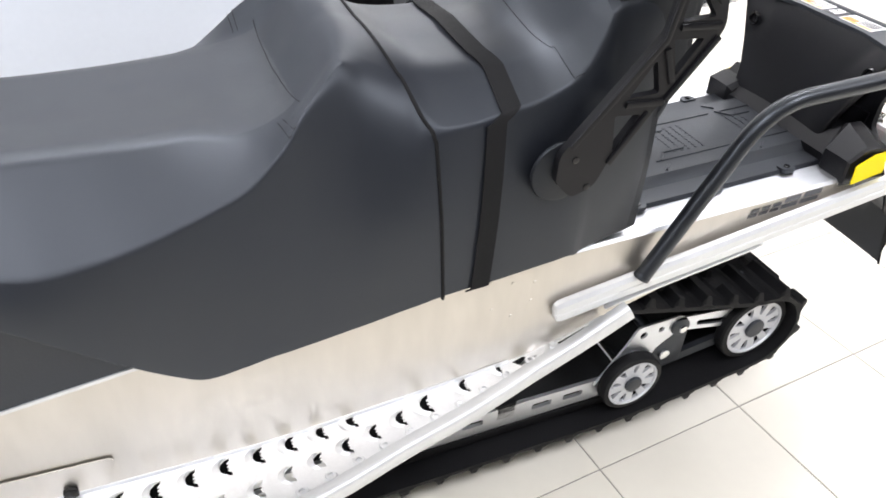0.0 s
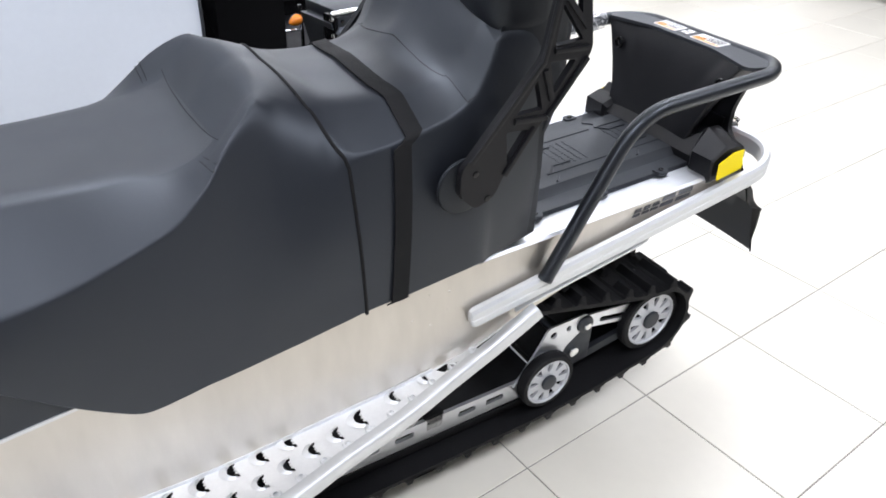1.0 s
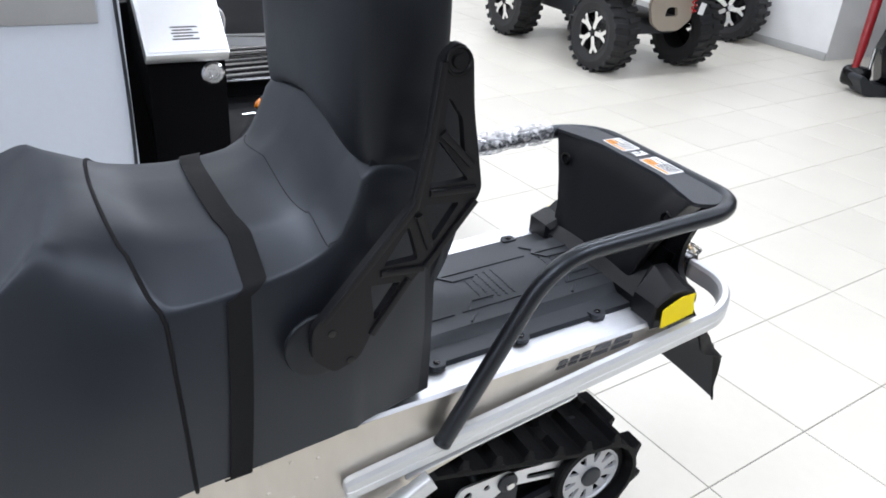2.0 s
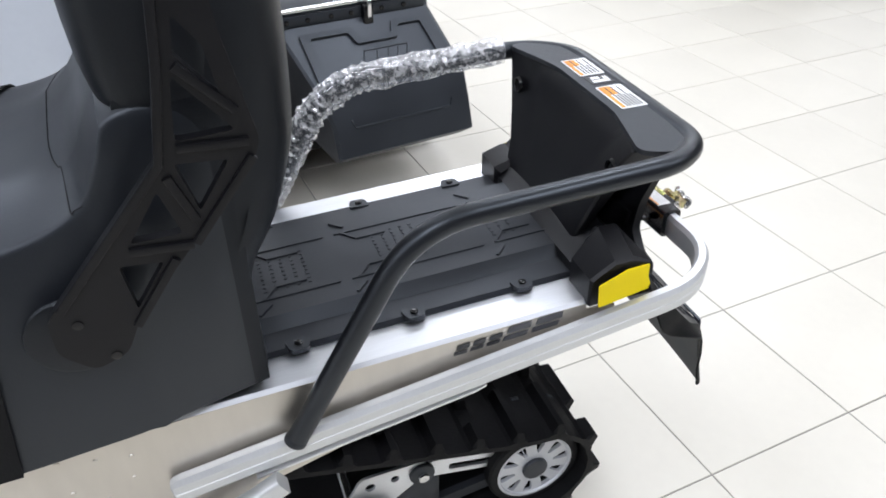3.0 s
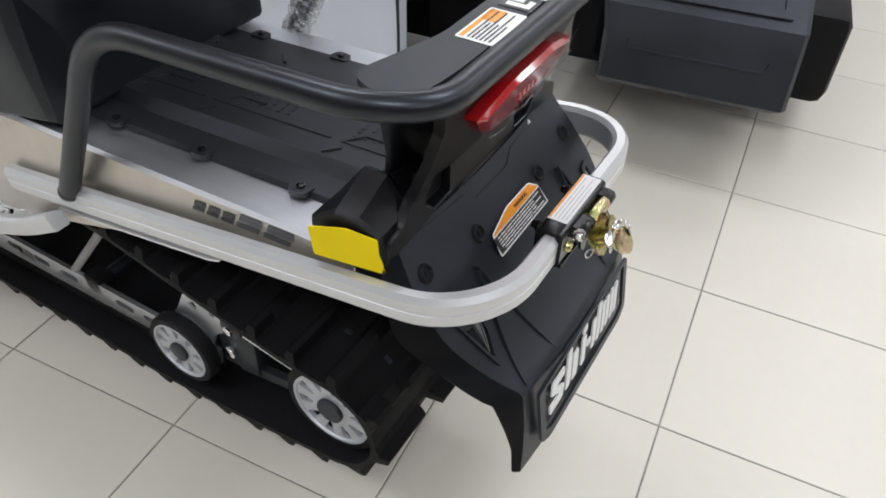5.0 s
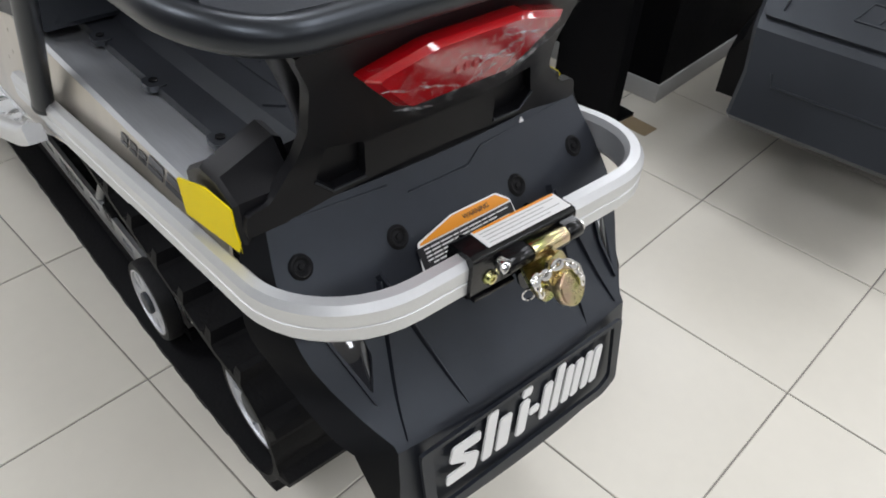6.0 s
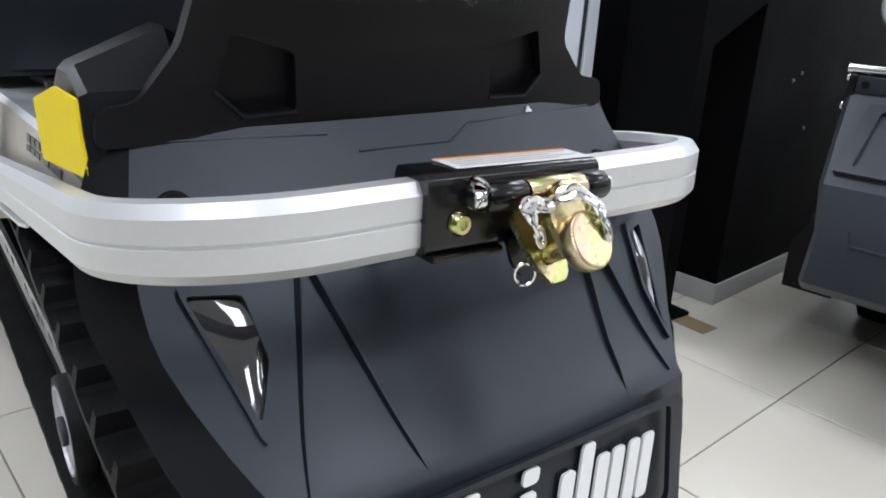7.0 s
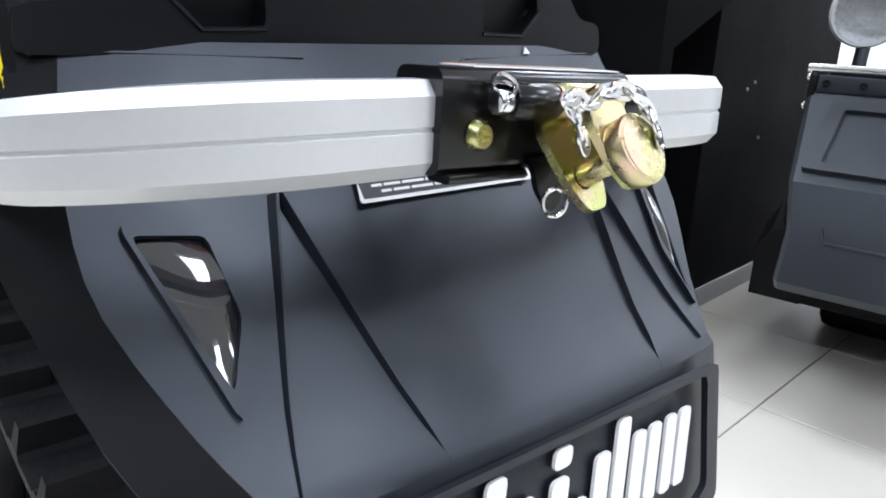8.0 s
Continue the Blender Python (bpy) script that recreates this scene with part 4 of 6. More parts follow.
    for y0, z0, y1, z1, wd in ((-0.125, 0.884, -0.02, 0.858, 0.003), (-0.03, 0.892, 0.055, 0.868, 0.004), (0.02, 0.902, 0.10, 0.884, 0.003),
                               (0.05, 0.845, 0.118, 0.886, 0.004), (-0.10, 0.855, -0.05, 0.840, 0.003), (0.00, 0.872, 0.07, 0.893, 0.003), (0.03, 0.846, 0.06, 0.880, 0.003), (-0.02, 0.850, 0.03, 0.866, 0.0025)):
        pts = []
        for i in range(9):
            t = i / 8
            y, z = y0 + (y1 - y0) * t, z0 + (z1 - z0) * t
            pts.append(Vector(rear(y, z + rnd.uniform(-0.002, 0.002), 0.045 + rnd.uniform(0, 0.003))))
        wd *= 0.5
        sweep(bm, pts, [(-wd, -0.0003), (wd, -0.0003), (wd * 0.6, 0.0008), (-wd * 0.7, 0.0006)], up=(1, 0, 0.4), scales=[0.3 + 0.7 * math.sin(math.pi * (i + 0.6) / 9.2) for i in range(9)])
    part("film_fold_glint", bm, FOLDFILM, rack, angle=15)
    # grab rail
    path = [(-0.432, -0.281, 0.616), (-0.246, -0.283, 0.940), (0.148, -0.280, 0.955), (0.214, -0.228, 0.950), (0.216, 0.190, 0.947), (0.135, 0.252, 0.946), (-0.245, 0.256, 0.928), (-0.428, 0.262, 0.618)]
    base = ease_path(path, 0.085, 8)
    bm = bmesh.new()
    sweep(bm, base, circle(0.0165, 18))
    grab = part("grab_rail", bm, TUBE, sled, "black powder-coated tubular grab rail", angle=50)
    for side in (-1, 1):
        bm = bmesh.new()
        disc(bm, (-0.432 if side < 0 else -0.428, -0.281 if side < 0 else 0.262, 0.617), (-0.1, 0, -0.17), 0.0175, 0.012, 18, bevel=0.003)
        part("rail_foot", bm, TUBE, grab)
    # crumpled film round the far arm
    arm = [p for p in base if p.y > 0.2 and p.x < 0.08]
    dense = []
    for a, b in zip(arm, arm[1:]):
        k = max(1, int((b - a).length / 0.0045))
        dense += [a.lerp(b, i / k) for i in range(k)]
    start = Vector((0.095, 0.2525, 0.9465))
    dense = [start + (dense[0] - start) * i / 12 for i in range(12)] + dense if dense else dense
    rnd = random.Random(9)
    bm = bmesh.new()
    rings = []
    for i, p in enumerate(dense):
        a = dense[max(i - 1, 0)]
        b = dense[min(i + 1, len(dense) - 1)]
        t = (b - a).normalized()
        s = t.cross(Vector((0, 1, 0))).normalized()
        ridge = 0.002 * math.sin(i * 1.9 + rnd.uniform(-0.8, 0.8)) + rnd.uniform(0, 0.0025)
        rings.append([p + (s * math.cos(q) + Vector((0, 1, 0)) * math.sin(q)) * (0.0235 + ridge + 0.004 * noise.noise((i * 0.35, q * 2.0, 3.0)) + rnd.uniform(0, 0.003))
                      - Vector((0, 0, 0.012 * (0.5 + 0.5 * math.cos(q + 0.3)) * max(0, noise.noise((i * 0.09, 0.0, 7.0))))) for q in [2 * math.pi * j / 14 for j in range(14)]])
    loft(bm, rings, cap=False)
    part("rail_film", bm, FILM, grab, "crumpled clear film wrapped round the rail", angle=12)


def build_bumper(sled):
    hw, xr, r = 0.272, 0.300, 0.115
    pts = [(-0.616, -hw), (-0.613, -hw), (-0.606, -hw), (-0.596, -hw)]
    pts += [(xr - r + r * math.sin(a), -hw + r - r * math.cos(a)) for a in [math.pi / 2 * i / 10 for i in range(11)]]
    path = [(x, y) for x, y in pts] + [(x, -y - 0.014) for x, y in reversed(pts)]
    path3 = [(x, y, BUMP_Z(x) - min(1, max(0, (x - 0.02) / 0.2)) * (0.0048 + 0.010 * (y + 0.1))) for x, y in path]
    sec = [(-0.011, -0.016), (-0.006, -0.0235), (0.006, -0.0235), (0.012, -0.016), (0.012, -0.0015), (0.0106, -0.0008), (0.0106, 0.0008), (0.012, 0.0015), (0.012, 0.016), (0.006, 0.0235), (-0.006, 0.0235), (-0.011, 0.016)]
    ends = [0.55, 0.82, 0.96]
    bm = bmesh.new()
    sweep(bm, path3, sec, scales=ends + [1.0] * (len(path3) - 6) + ends[::-1])
    part("bumper", bm, EXTR, sled, "satin aluminium extruded wrap-round rear bumper", angle=20)
    # lower flange of the tunnel under the bumper
    for side in (-1, 1):
        bm = bmesh.new()
        loft(bm, [[(x, side * 0.268, z), (x, side * (0.270 + w), z - 0.002), (x, side * (0.270 + w), z - 0.006), (x, side * 0.268, z - 0.006)] for x, z, w in ((-0.50, 0.549, 0.006), (-0.150, 0.606, 0.005), (-0.130, 0.609, 0.001))])
        part("tunnel_flange", bm, ALU, sled, smooth=False)
    # hitch plate
    z0 = BUMP_Z(0.30)
    bm = bmesh.new()
    sec = rounded([(0.280, z0 - 0.028), (0.317, z0 - 0.028), (0.317, z0 + 0.0245), (0.280, z0 + 0.0245)], 0.008, 4)
    loft(bm, [[(x, y, z) for x, z in sec] for y in (-0.098, -0.096, 0.053, 0.055)])
    plate_ = part("hitch_bracket", bm, GLOSSBLK, sled, "gloss black hitch bracket clamped on the bumper", angle=30)
    bm = bmesh.new()
    sweep(bm, [(0.310, -0.092, z0 - 0.0295), (0.310, -0.034, z0 - 0.0295)], rounded([(-0.008, -0.0022), (0.009, -0.0022), (0.009, 0.003), (-0.008, 0.003)], 0.002, 3))
    part("hitch_flange", bm, GLOSSBLK, plate_)
    bm = bmesh.new()
    box(bm, (0.284, -0.072, z0 + 0.0247), (0.311, 0.052, z0 + 0.0256), 0.0004, 1)
    part("hitch_sticker", bm, WHITE, plate_, "long white label with orange edge", smooth=False)
    bm = bmesh.new()
    box(bm, (0.2845, -0.070, z0 + 0.0257), (0.2875, 0.050, z0 + 0.0259))
    part("sticker_band", bm, ORANGE, plate_, smooth=False)
    bm = bmesh.new()
    for i in range(4):
        box(bm, (0.291 + i * 0.005, -0.066, z0 + 0.0257), (0.2920 + i * 0.005, 0.044 - 0.02 * (i % 2), z0 + 0.0259))
    tagged(part("sticker_print", bm, BASEGREY, plate_, smooth=False), kind="stuff")
    for y in (-0.072, 0.040):
        bm = bmesh.new()
        lathe(bm, (0.317, y, z0 - 0.008), (1, 0, 0), [(0.0, 0.003), (0.003, 0.003), (0.0035, 0.005), (0.006, 0.005), (0.0078, 0.003), (0.0085, 0.0)], 18)
        part("bolt", bm, GOLD, plate_, "yellow zinc button bolt")
    for y in (-0.060, 0.040):
        bm = bmesh.new()
        disc(bm, (0.280, y, z0 - 0.002), (-1, 0, 0), 0.0055, 0.020, 12, bevel=0.001)
        disc(bm, (0.274, y, z0 - 0.002), (-1, 0, 0), 0.009, 0.007, 6, bevel=0.001)
        part("nut", bm, GLOSSBLK, plate_)
    # hinge barrels and pin
    zp = z0 + 0.0095
    for y0, y1 in ((-0.063, -0.029), (0.026, 0.048)):
        bm = bmesh.new()
        disc(bm, (0.327, y0, zp), (0, 1, 0), 0.0095, y1 - y0, 20, bevel=0.0015)
        box(bm, (0.314, y0, zp - 0.009), (0.327, y1, zp + 0.0092))
        part("hinge_barrel", bm, GLOSSBLK, plate_)
    bm = bmesh.new()
    disc(bm, (0.327, -0.072, zp), (0, 1, 0), 0.0062, 0.126, 16, bevel=0.0015)
    part("hinge_pin", bm, CHROME, plate_)
    bm = bmesh.new()
    for k in range(2):
        sweep(bm, [(0.327 + 0.0075 * math.cos(a), -0.067 + 0.003 * math.sin(2 * a + k), zp + 0.002 + 0.004 * k + 0.0075 * math.sin(a)) for a in [2 * math.pi * i / 18 for i in range(18)]], circle(0.0010, 6), up=(0, 1, 0), closed=True)
    part("split_ring", bm, CHROME, plate_)
    bm = bmesh.new()
    disc(bm, (0.327, -0.028, zp), (0, 1, 0), 0.0098, 0.053, 20, bevel=0.001)
    part("hitch_tongue", bm, GOLD, plate_, "yellow zinc pin hitch with chain and keeper pin")
    # folded clevis hanging from the pin: two cheeks and the web between them
    across = Vector((0.856, 0.045, 0.519)).normalized()
    out_ = (Vector((0.511, 0.209, -0.833)) - across * across.dot(Vector((0.511, 0.209, -0.833)))).normalized()
    up_ = out_.cross(across)
    hinge = Vector((0.318, -0.024, zp - 0.002))
    cheek = rounded([(-0.006, -0.012), (-0.002, 0.008), (0.014, 0.017), (0.044, 0.015), (0.062, 0.008), (0.064, -0.009), (0.050, -0.017), (0.014, -0.018)], 0.006, 4)

    def hang(u, v, y):
        return hinge + out_ * u + up_ * v + across * y

    for y in (-0.002, 0.027):
        bm = bmesh.new()
        hole = [(0.044 + 0.0070 * math.cos(a), 0.001 + 0.0070 * math.sin(a)) for a in [-2 * math.pi * i / 20 for i in range(20)]]
        shape = cheek if y < 0 else rounded([(0.010, -0.016), (0.010, 0.006), (0.020, 0.016), (0.044, 0.015), (0.060, 0.008), (0.062, -0.009), (0.050, -0.017), (0.020, -0.018)], 0.006, 4)
        plate(bm, shape, [hole], lambda u, v, w: hang(u, v, y + w), 0.005, 0.0008)
        part("jaw", bm, GOLD, plate_, angle=30)
    bm = bmesh.new()
    loft(bm, [[hang(u, v, y) for u, v in ((0.004, -0.0125), (0.016, -0.017), (0.050, -0.016), (0.050, -0.0118), (0.016, -0.0128), (0.006, -0.009))] for y in (0.0030, 0.0272)])
    part("jaw_web", bm, GOLD, plate_, angle=20)
    bm = bmesh.new()
    disc(bm, hang(0.044, 0.001, -0.006), across, 0.0062, 0.040, 18, bevel=0.001)
    part("draw_pin", bm, GOLD, plate_)
    bm = bmesh.new()
    disc(bm, hang(0.044, 0.001, 0.0322), across, 0.0185, 0.011, 40, bevel=0.0016)
    disc(bm, hang(0.044, 0.001, 0.0432), across, 0.0165, 0.0006, 40)
    part("pin_head", bm, GOLD, plate_)
    # black tail of the bracket under the clevis
    bm = bmesh.new()
    plate(bm, rounded([(-0.034, z0 - 0.020), (-0.006, z0 - 0.020), (-0.006, z0 - 0.046), (-0.014, z0 - 0.052), (-0.026, z0 - 0.040)], 0.004, 3), [], lambda u, v, w: (0.318 + w, u, v), 0.004)
    part("bracket_tail", bm, GLOSSBLK, plate_)
    # keeper ring
    bm = bmesh.new()
    sweep(bm, [Vector((0.334 + 0.003 * math.cos(a), -0.026 + 0.0065 * math.cos(a), zp - 0.052 + 0.0075 * math.sin(a))) for a in [2 * math.pi * i / 20 for i in range(20)]], circle(0.0013, 6), up=(0, 1, 0), closed=True)
    part("keeper_ring", bm, CHROME, plate_)
    plate_.matrix_basis = pose(0, -0.085, z0) @ pose(0, 0, 0, -2.1) @ pose(0, 0.085, -z0)
    # chain
    line = curve_through([(0.366, -0.046, 0.703), (0.366, -0.055, 0.717), (0.362, -0.060, 0.728), (0.362, -0.043, 0.7235), (0.362, -0.023, 0.731), (0.368, -0.010, 0.727), (0.374, -0.002, 0.716), (0.377, 0.002, 0.703)], 4)
    steps = [0.0]
    for p, q in zip(line, line[1:]):
        steps.append(steps[-1] + (q - p).length)

    def run(d):
        i = max(k for k in range(len(steps) - 1) if steps[k] <= d)
        return line[i].lerp(line[i + 1], min(1.0, (d - steps[i]) / max(1e-6, steps[i + 1] - steps[i])))

    count = 13
    pitch = steps[-1] / count
    for i in range(count):
        p, q = run(i * pitch), run((i + 1) * pitch - 1e-5)
        t = (q - p).normalized()
        s = t.cross(Vector((0.6, 0.1, 1) if i % 2 else (1, 0.5, -0.3))).normalized()
        c = (p + q) / 2
        lk = pitch * 0.72
        bm = bmesh.new()
        sweep(bm, [c + t * lk * math.cos(a) * (0.85 + 0.15 * abs(math.cos(a))) + s * 0.0036 * math.sin(a) for a in [2 * math.pi * j / 14 for j in range(14)]], rounded([(-0.0019, -0.0011), (0.0019, -0.0011), (0.0019, 0.0011), (-0.0019, 0.0011)], 0.0006, 1), up=tuple(t.cross(s)), closed=True)
        part("chain_link", bm, CHROME, plate_)


# x, z, half widths of the main panel of the snow flap on either side; it hangs a little skew
FLAP_ROWS = [(0.16, 0.75, 0.228, 0.228), (0.178, 0.722, 0.236, 0.236), (0.2, 0.69, 0.245, 0.245), (0.232, 0.65, 0.251, 0.248), (0.258, 0.62, 0.248, 0.240), (0.304, 0.569, 0.223, 0.203), (0.337, 0.542, 0.204, 0.177)]


def flap_row(v):
    return spline([(z, x, a, b) for x, z, a, b in FLAP_ROWS[::-1]], v)


def flap_at(v, u):
    """The point of the main panel at height z = v and across u in -1..1."""
    x, near, far = flap_row(v)
    return Vector((x - 0.012 * u * u, u * (near if u < 0 else far), v))


def on_panel(v, y):
    """The point of the main panel at height v and y across."""
    x, near, far = flap_row(v)
    return flap_at(v, y / (near if y < 0 else far))


def flap_frame(v, y):
    a, b = on_panel(v - 0.01, y), on_panel(v + 0.01, y)
    return face_frame(on_panel(v, y), (0, 1, 0), b - a)


def build_flap(sled):
    bm = bmesh.new()
    n = 16
    rings = []
    zs = [0.742, 0.735, 0.722, 0.705, 0.690, 0.670, 0.650, 0.635, 0.620, 0.600, 0.585, 0.570, 0.558, 0.548, 0.5425]
    for z in zs:
        rings.append([flap_at(z, -1 + 2 * j / n) for j in range(n + 1)])
    # lower nameplate panel, near upright
    for x, z, near, far in ((0.341, 0.536, 0.204, 0.177), (0.349, 0.490, 0.208, 0.177), (0.355, 0.440, 0.215, 0.175), (0.359, 0.400, 0.225, 0.173)):
        rings.append([(x - 0.010 * u * u, u * (near if u < 0 else far), z) for u in [-1 + 2 * j / n for j in range(n + 1)]])
    loft(bm, rings, cap=False, closed=False)
    wings = []
    # wings folded forward at both sides
    for s in (0, n):
        sg = -1 if s == 0 else 1
        edge = [Vector(r[s]) for r in rings]
        inner = []
        for p in edge:
            z = p.z
            xf, dy = spline([(0.37, 0.342, 0.003), (0.45, 0.332, 0.014), (0.52, 0.316, 0.038), (0.558, 0.296, 0.040), (0.584, 0.250, 0.036), (0.609, 0.200, 0.030), (0.68, 0.165, 0.030), (0.75, 0.150, 0.022)], z)
            inner.append(Vector((min(xf, p.x - 0.003), sg * (abs(p.y) + dy * (0.35 if sg > 0 else 1.0)), z)))
        wing = bmesh.new()
        mid = [a.lerp(b, 0.5) + Vector((0, sg * 0.001, 0)) for a, b in zip(edge, inner)]
        loft(wing, [edge, mid, inner], cap=False, closed=False)
        wings.append(wing)
    bmesh.ops.remove_doubles(bm, verts=bm.verts, dist=1e-4)
    bmesh.ops.recalc_face_normals(bm, faces=bm.faces)
    bmesh.ops.solidify(bm, geom=bm.faces[:], thickness=0.004)
    flap = part("snow_flap", bm, FLAP, sled, "black moulded rubber snow flap with creases", angle=30)
    # wings take the darker rubber, their shade put into its colour
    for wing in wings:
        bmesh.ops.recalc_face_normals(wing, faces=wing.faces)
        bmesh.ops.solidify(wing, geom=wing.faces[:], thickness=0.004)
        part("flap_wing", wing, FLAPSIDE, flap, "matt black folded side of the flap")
    # bolts in dished seats
    for y, z in ((-0.213, 0.697), (-0.096, 0.688), (0.087, 0.682), (0.202, 0.688)):
        m = flap_frame(z, y)
        bm = bmesh.new()
        lathe(bm, m.translation, m.to_3x3() @ Vector((0, 0, 1)), [(0.0, 0.0030), (0.003, 0.0030), (0.0040, 0.0010), (0.0070, 0.0006), (0.0090, 0.0034), (0.0105, 0.0040), (0.0120, 0.0032), (0.0140, 0.0)], 24)
        part("bolt", bm, RUBBER, flap, "black dished flap bolt")
    # raised creases
    for sg in (-1, 1):
        for a, b, w in (((0.668, 0.136), (0.538, 0.100), 0.0044), ((0.662, 0.139), (0.543, 0.188 if sg < 0 else 0.162), 0.0034)):
            bm = bmesh.new()
            pts = []
            for i in range(9):
                t = i / 8
                z, y = a[0] + (b[0] - a[0]) * t, sg * (a[1] + (b[1] - a[1]) * t)
                pts.append(on_panel(z, y) + Vector((0.002, 0, 0)))
            sweep(bm, pts, [(-w, -0.003), (w, -0.003), (w * 0.3, 0.0042), (-w * 0.15, 0.0042)], up=(1, 0, 0.6), scales=[1.35 - 1.1 * i / 8 for i in range(9)])
            part("crease", bm, FLAP, flap)
        # glossy reflectors in recessed frames
        frame_pts = [(0.650, 0.225), (0.646, 0.187), (0.611, 0.183), (0.582, 0.200)]
        out = [(0.656, 0.2295), (0.653, 0.180), (0.608, 0.174), (0.570, 0.201)]
        if sg > 0:
            frame_pts, out = ([(u - 0.014, 0.195 + (v - 0.2) * 0.45 + 0.25 * (u - 0.62)) for u, v in ps] for ps in (frame_pts, out))

        def on_flap(v, y, w):
            return on_panel(v, y) + Vector((0.74, 0, 0.66)) * w

        bm = bmesh.new()
        plate(bm, rounded(out, 0.006 if sg < 0 else 0.003, 2), [rounded(frame_pts, 0.004 if sg < 0 else 0.002, 2)[::-1]], lambda u, v, w: on_flap(u, sg * v, w - 0.002), 0.006)
        part("reflector_frame", bm, FLAP, flap)
        bm = bmesh.new()
        corners = [Vector(p) for p in frame_pts]
        n = 10
        grid = []
        for a in range(n + 1):
            row = []
            for b in range(n + 1):
                q = corners[0].lerp(corners[1], b / n).lerp(corners[3].lerp(corners[2], b / n), a / n)
                swell = 0.0042 * (1 - (2 * a / n - 1) ** 2) + 0.0015 * (1 - (2 * b / n - 1) ** 2)
                row.append(bm.verts.new(on_flap(q.x, sg * q.y, swell - 0.0005)))
            grid.append(row)
        for a in range(n):
            for b in range(n):
                bm.faces.new((grid[a][b], grid[a + 1][b], grid[a + 1][b + 1], grid[a][b + 1]))
        bmesh.ops.recalc_face_normals(bm, faces=bm.faces)
        bmesh.ops.solidify(bm, geom=bm.faces[:], thickness=0.002)
        part("reflector", bm, MIRROR, flap, "smoked glossy reflector", angle=60)
    # step lines above the bolts
    for pts in ([(-0.216, 0.737), (-0.084, 0.734)], [(-0.06, 0.721), (0.026, 0.721), (0.052, 0.733), (0.208, 0.736)]):
        bm = bmesh.new()
        line = [flap_at(z, y / 0.226) + Vector((0.001, 0, 0)) for y, z in pts]
        sweep(bm, line, [(-0.0018, -0.002), (0.0018, -0.002), (0.0006, 0.0004), (-0.0006, 0.0004)], up=(1, 0, 0.6))
        part("step_line", bm, FLAP, flap)
    # warning sticker
    bm = bmesh.new()
    m = face_frame(flap_at(0.668, -0.033) + Vector((0.0022, 0, 0.0015)), (0, 1, 0), flap_at(0.690, -0.033) - flap_at(0.646, -0.033))
    out = rounded([(-0.078, -0.021), (0.077, -0.021), (0.074, 0.010), (0.057, 0.023), (-0.014, 0.024), (-0.071, 0.0115)], 0.003, 2)
    plate(bm, out, [], lambda u, v, w: m @ Vector((u, v, w)), 0.0008)
    part("warning_sticker", bm, WHITE, flap, "white, orange and black warning sticker", smooth=False)
    bm = bmesh.new()
    plate(bm, [(-0.069, 0.0075), (0.071, 0.0075), (0.071, 0.0095), (0.055, 0.0212), (-0.013, 0.0222), (-0.067, 0.0102)], [], lambda u, v, w: m @ Vector((u, v, 0.0008 + w)), 0.0004)
    part("warning_band", bm, ORANGE, flap, smooth=False)
    bm = bmesh.new()
    bars(bm, m, [(-0.0745, -0.0185, 0.0735, 0.0058)], 0.0012)
    part("warning_field", bm, INK, flap, smooth=False)
    bm = bmesh.new()
    for i in range(5):
        u = -0.066 + 0.006 * (i == 0)
        for k in range(9 - i % 2):
            w = 0.008 + 0.005 * ((k * 7 + i * 3) % 3)
            bars(bm, m, [(u, -0.0158 + i * 0.0042, min(u + w, 0.067), -0.0141 + i * 0.0042)], 0.0016)
            u += w + 0.0018
    tagged(part("warning_print", bm, WHITE, flap, smooth=False), kind="stuff")
    words("warning_word", "WARNING", 0.0085, m @ Matrix.Translation((0.020, 0.0145, 0.0014)), INK, flap)
    # small white mark
    bm = bmesh.new()
    mm = flap_frame(0.735, 0.127)
    plate(bm, [(-0.004, 0), (0.004, 0), (0.001, 0.006)], [], lambda u, v, w: mm @ Vector((u, v, w)), 0.002)
    part("mark", bm, WHITE, flap, smooth=False)
    # framed nameplate field with plain slanted shapes
    m = face_frame((0.3508, 0, 0.486), (0, 1, 0), (-0.145, 0, 1))

    def on_plate(u, v, w):
        return m @ Vector((u, v, w - 0.05 * u * u))

    bm = bmesh.new()
    out = rounded([(-0.185, -0.054), (-0.160, -0.066), (0.125, -0.066), (0.152, -0.054), (0.156, 0.046), (-0.186, 0.046)], 0.006, 2)
    inn = rounded([(-0.170, -0.042), (-0.150, -0.052), (0.118, -0.052), (0.138, -0.042), (0.140, 0.041), (-0.170, 0.041)], 0.006, 2)
    plate(bm, out, [inn[::-1]], lambda u, v, w: on_plate(u, v, w), 0.005)
    part("name_frame", bm, FLAP, flap)
    k = 0.24

    def slant(u0, v0, u1, v1):
        return [(u0 + k * v0, v0), (u1 + k * v0, v0), (u1 + k * v1, v1), (u0 + k * v1, v1)]

    lo, mid, hi = -0.028, 0.024, 0.038
    block = [(-0.147, lo), (-0.103, lo), (-0.100, -0.006), (-0.128, 0.006), (-0.128, 0.010), (-0.101, 0.010), (-0.103, mid), (-0.146, mid), (-0.148, 0.004), (-0.121, -0.008), (-0.121, -0.013), (-0.149, -0.013)]
    shapes = [rounded([(u + k * v, v) for u, v in block], 0.004, 3)]
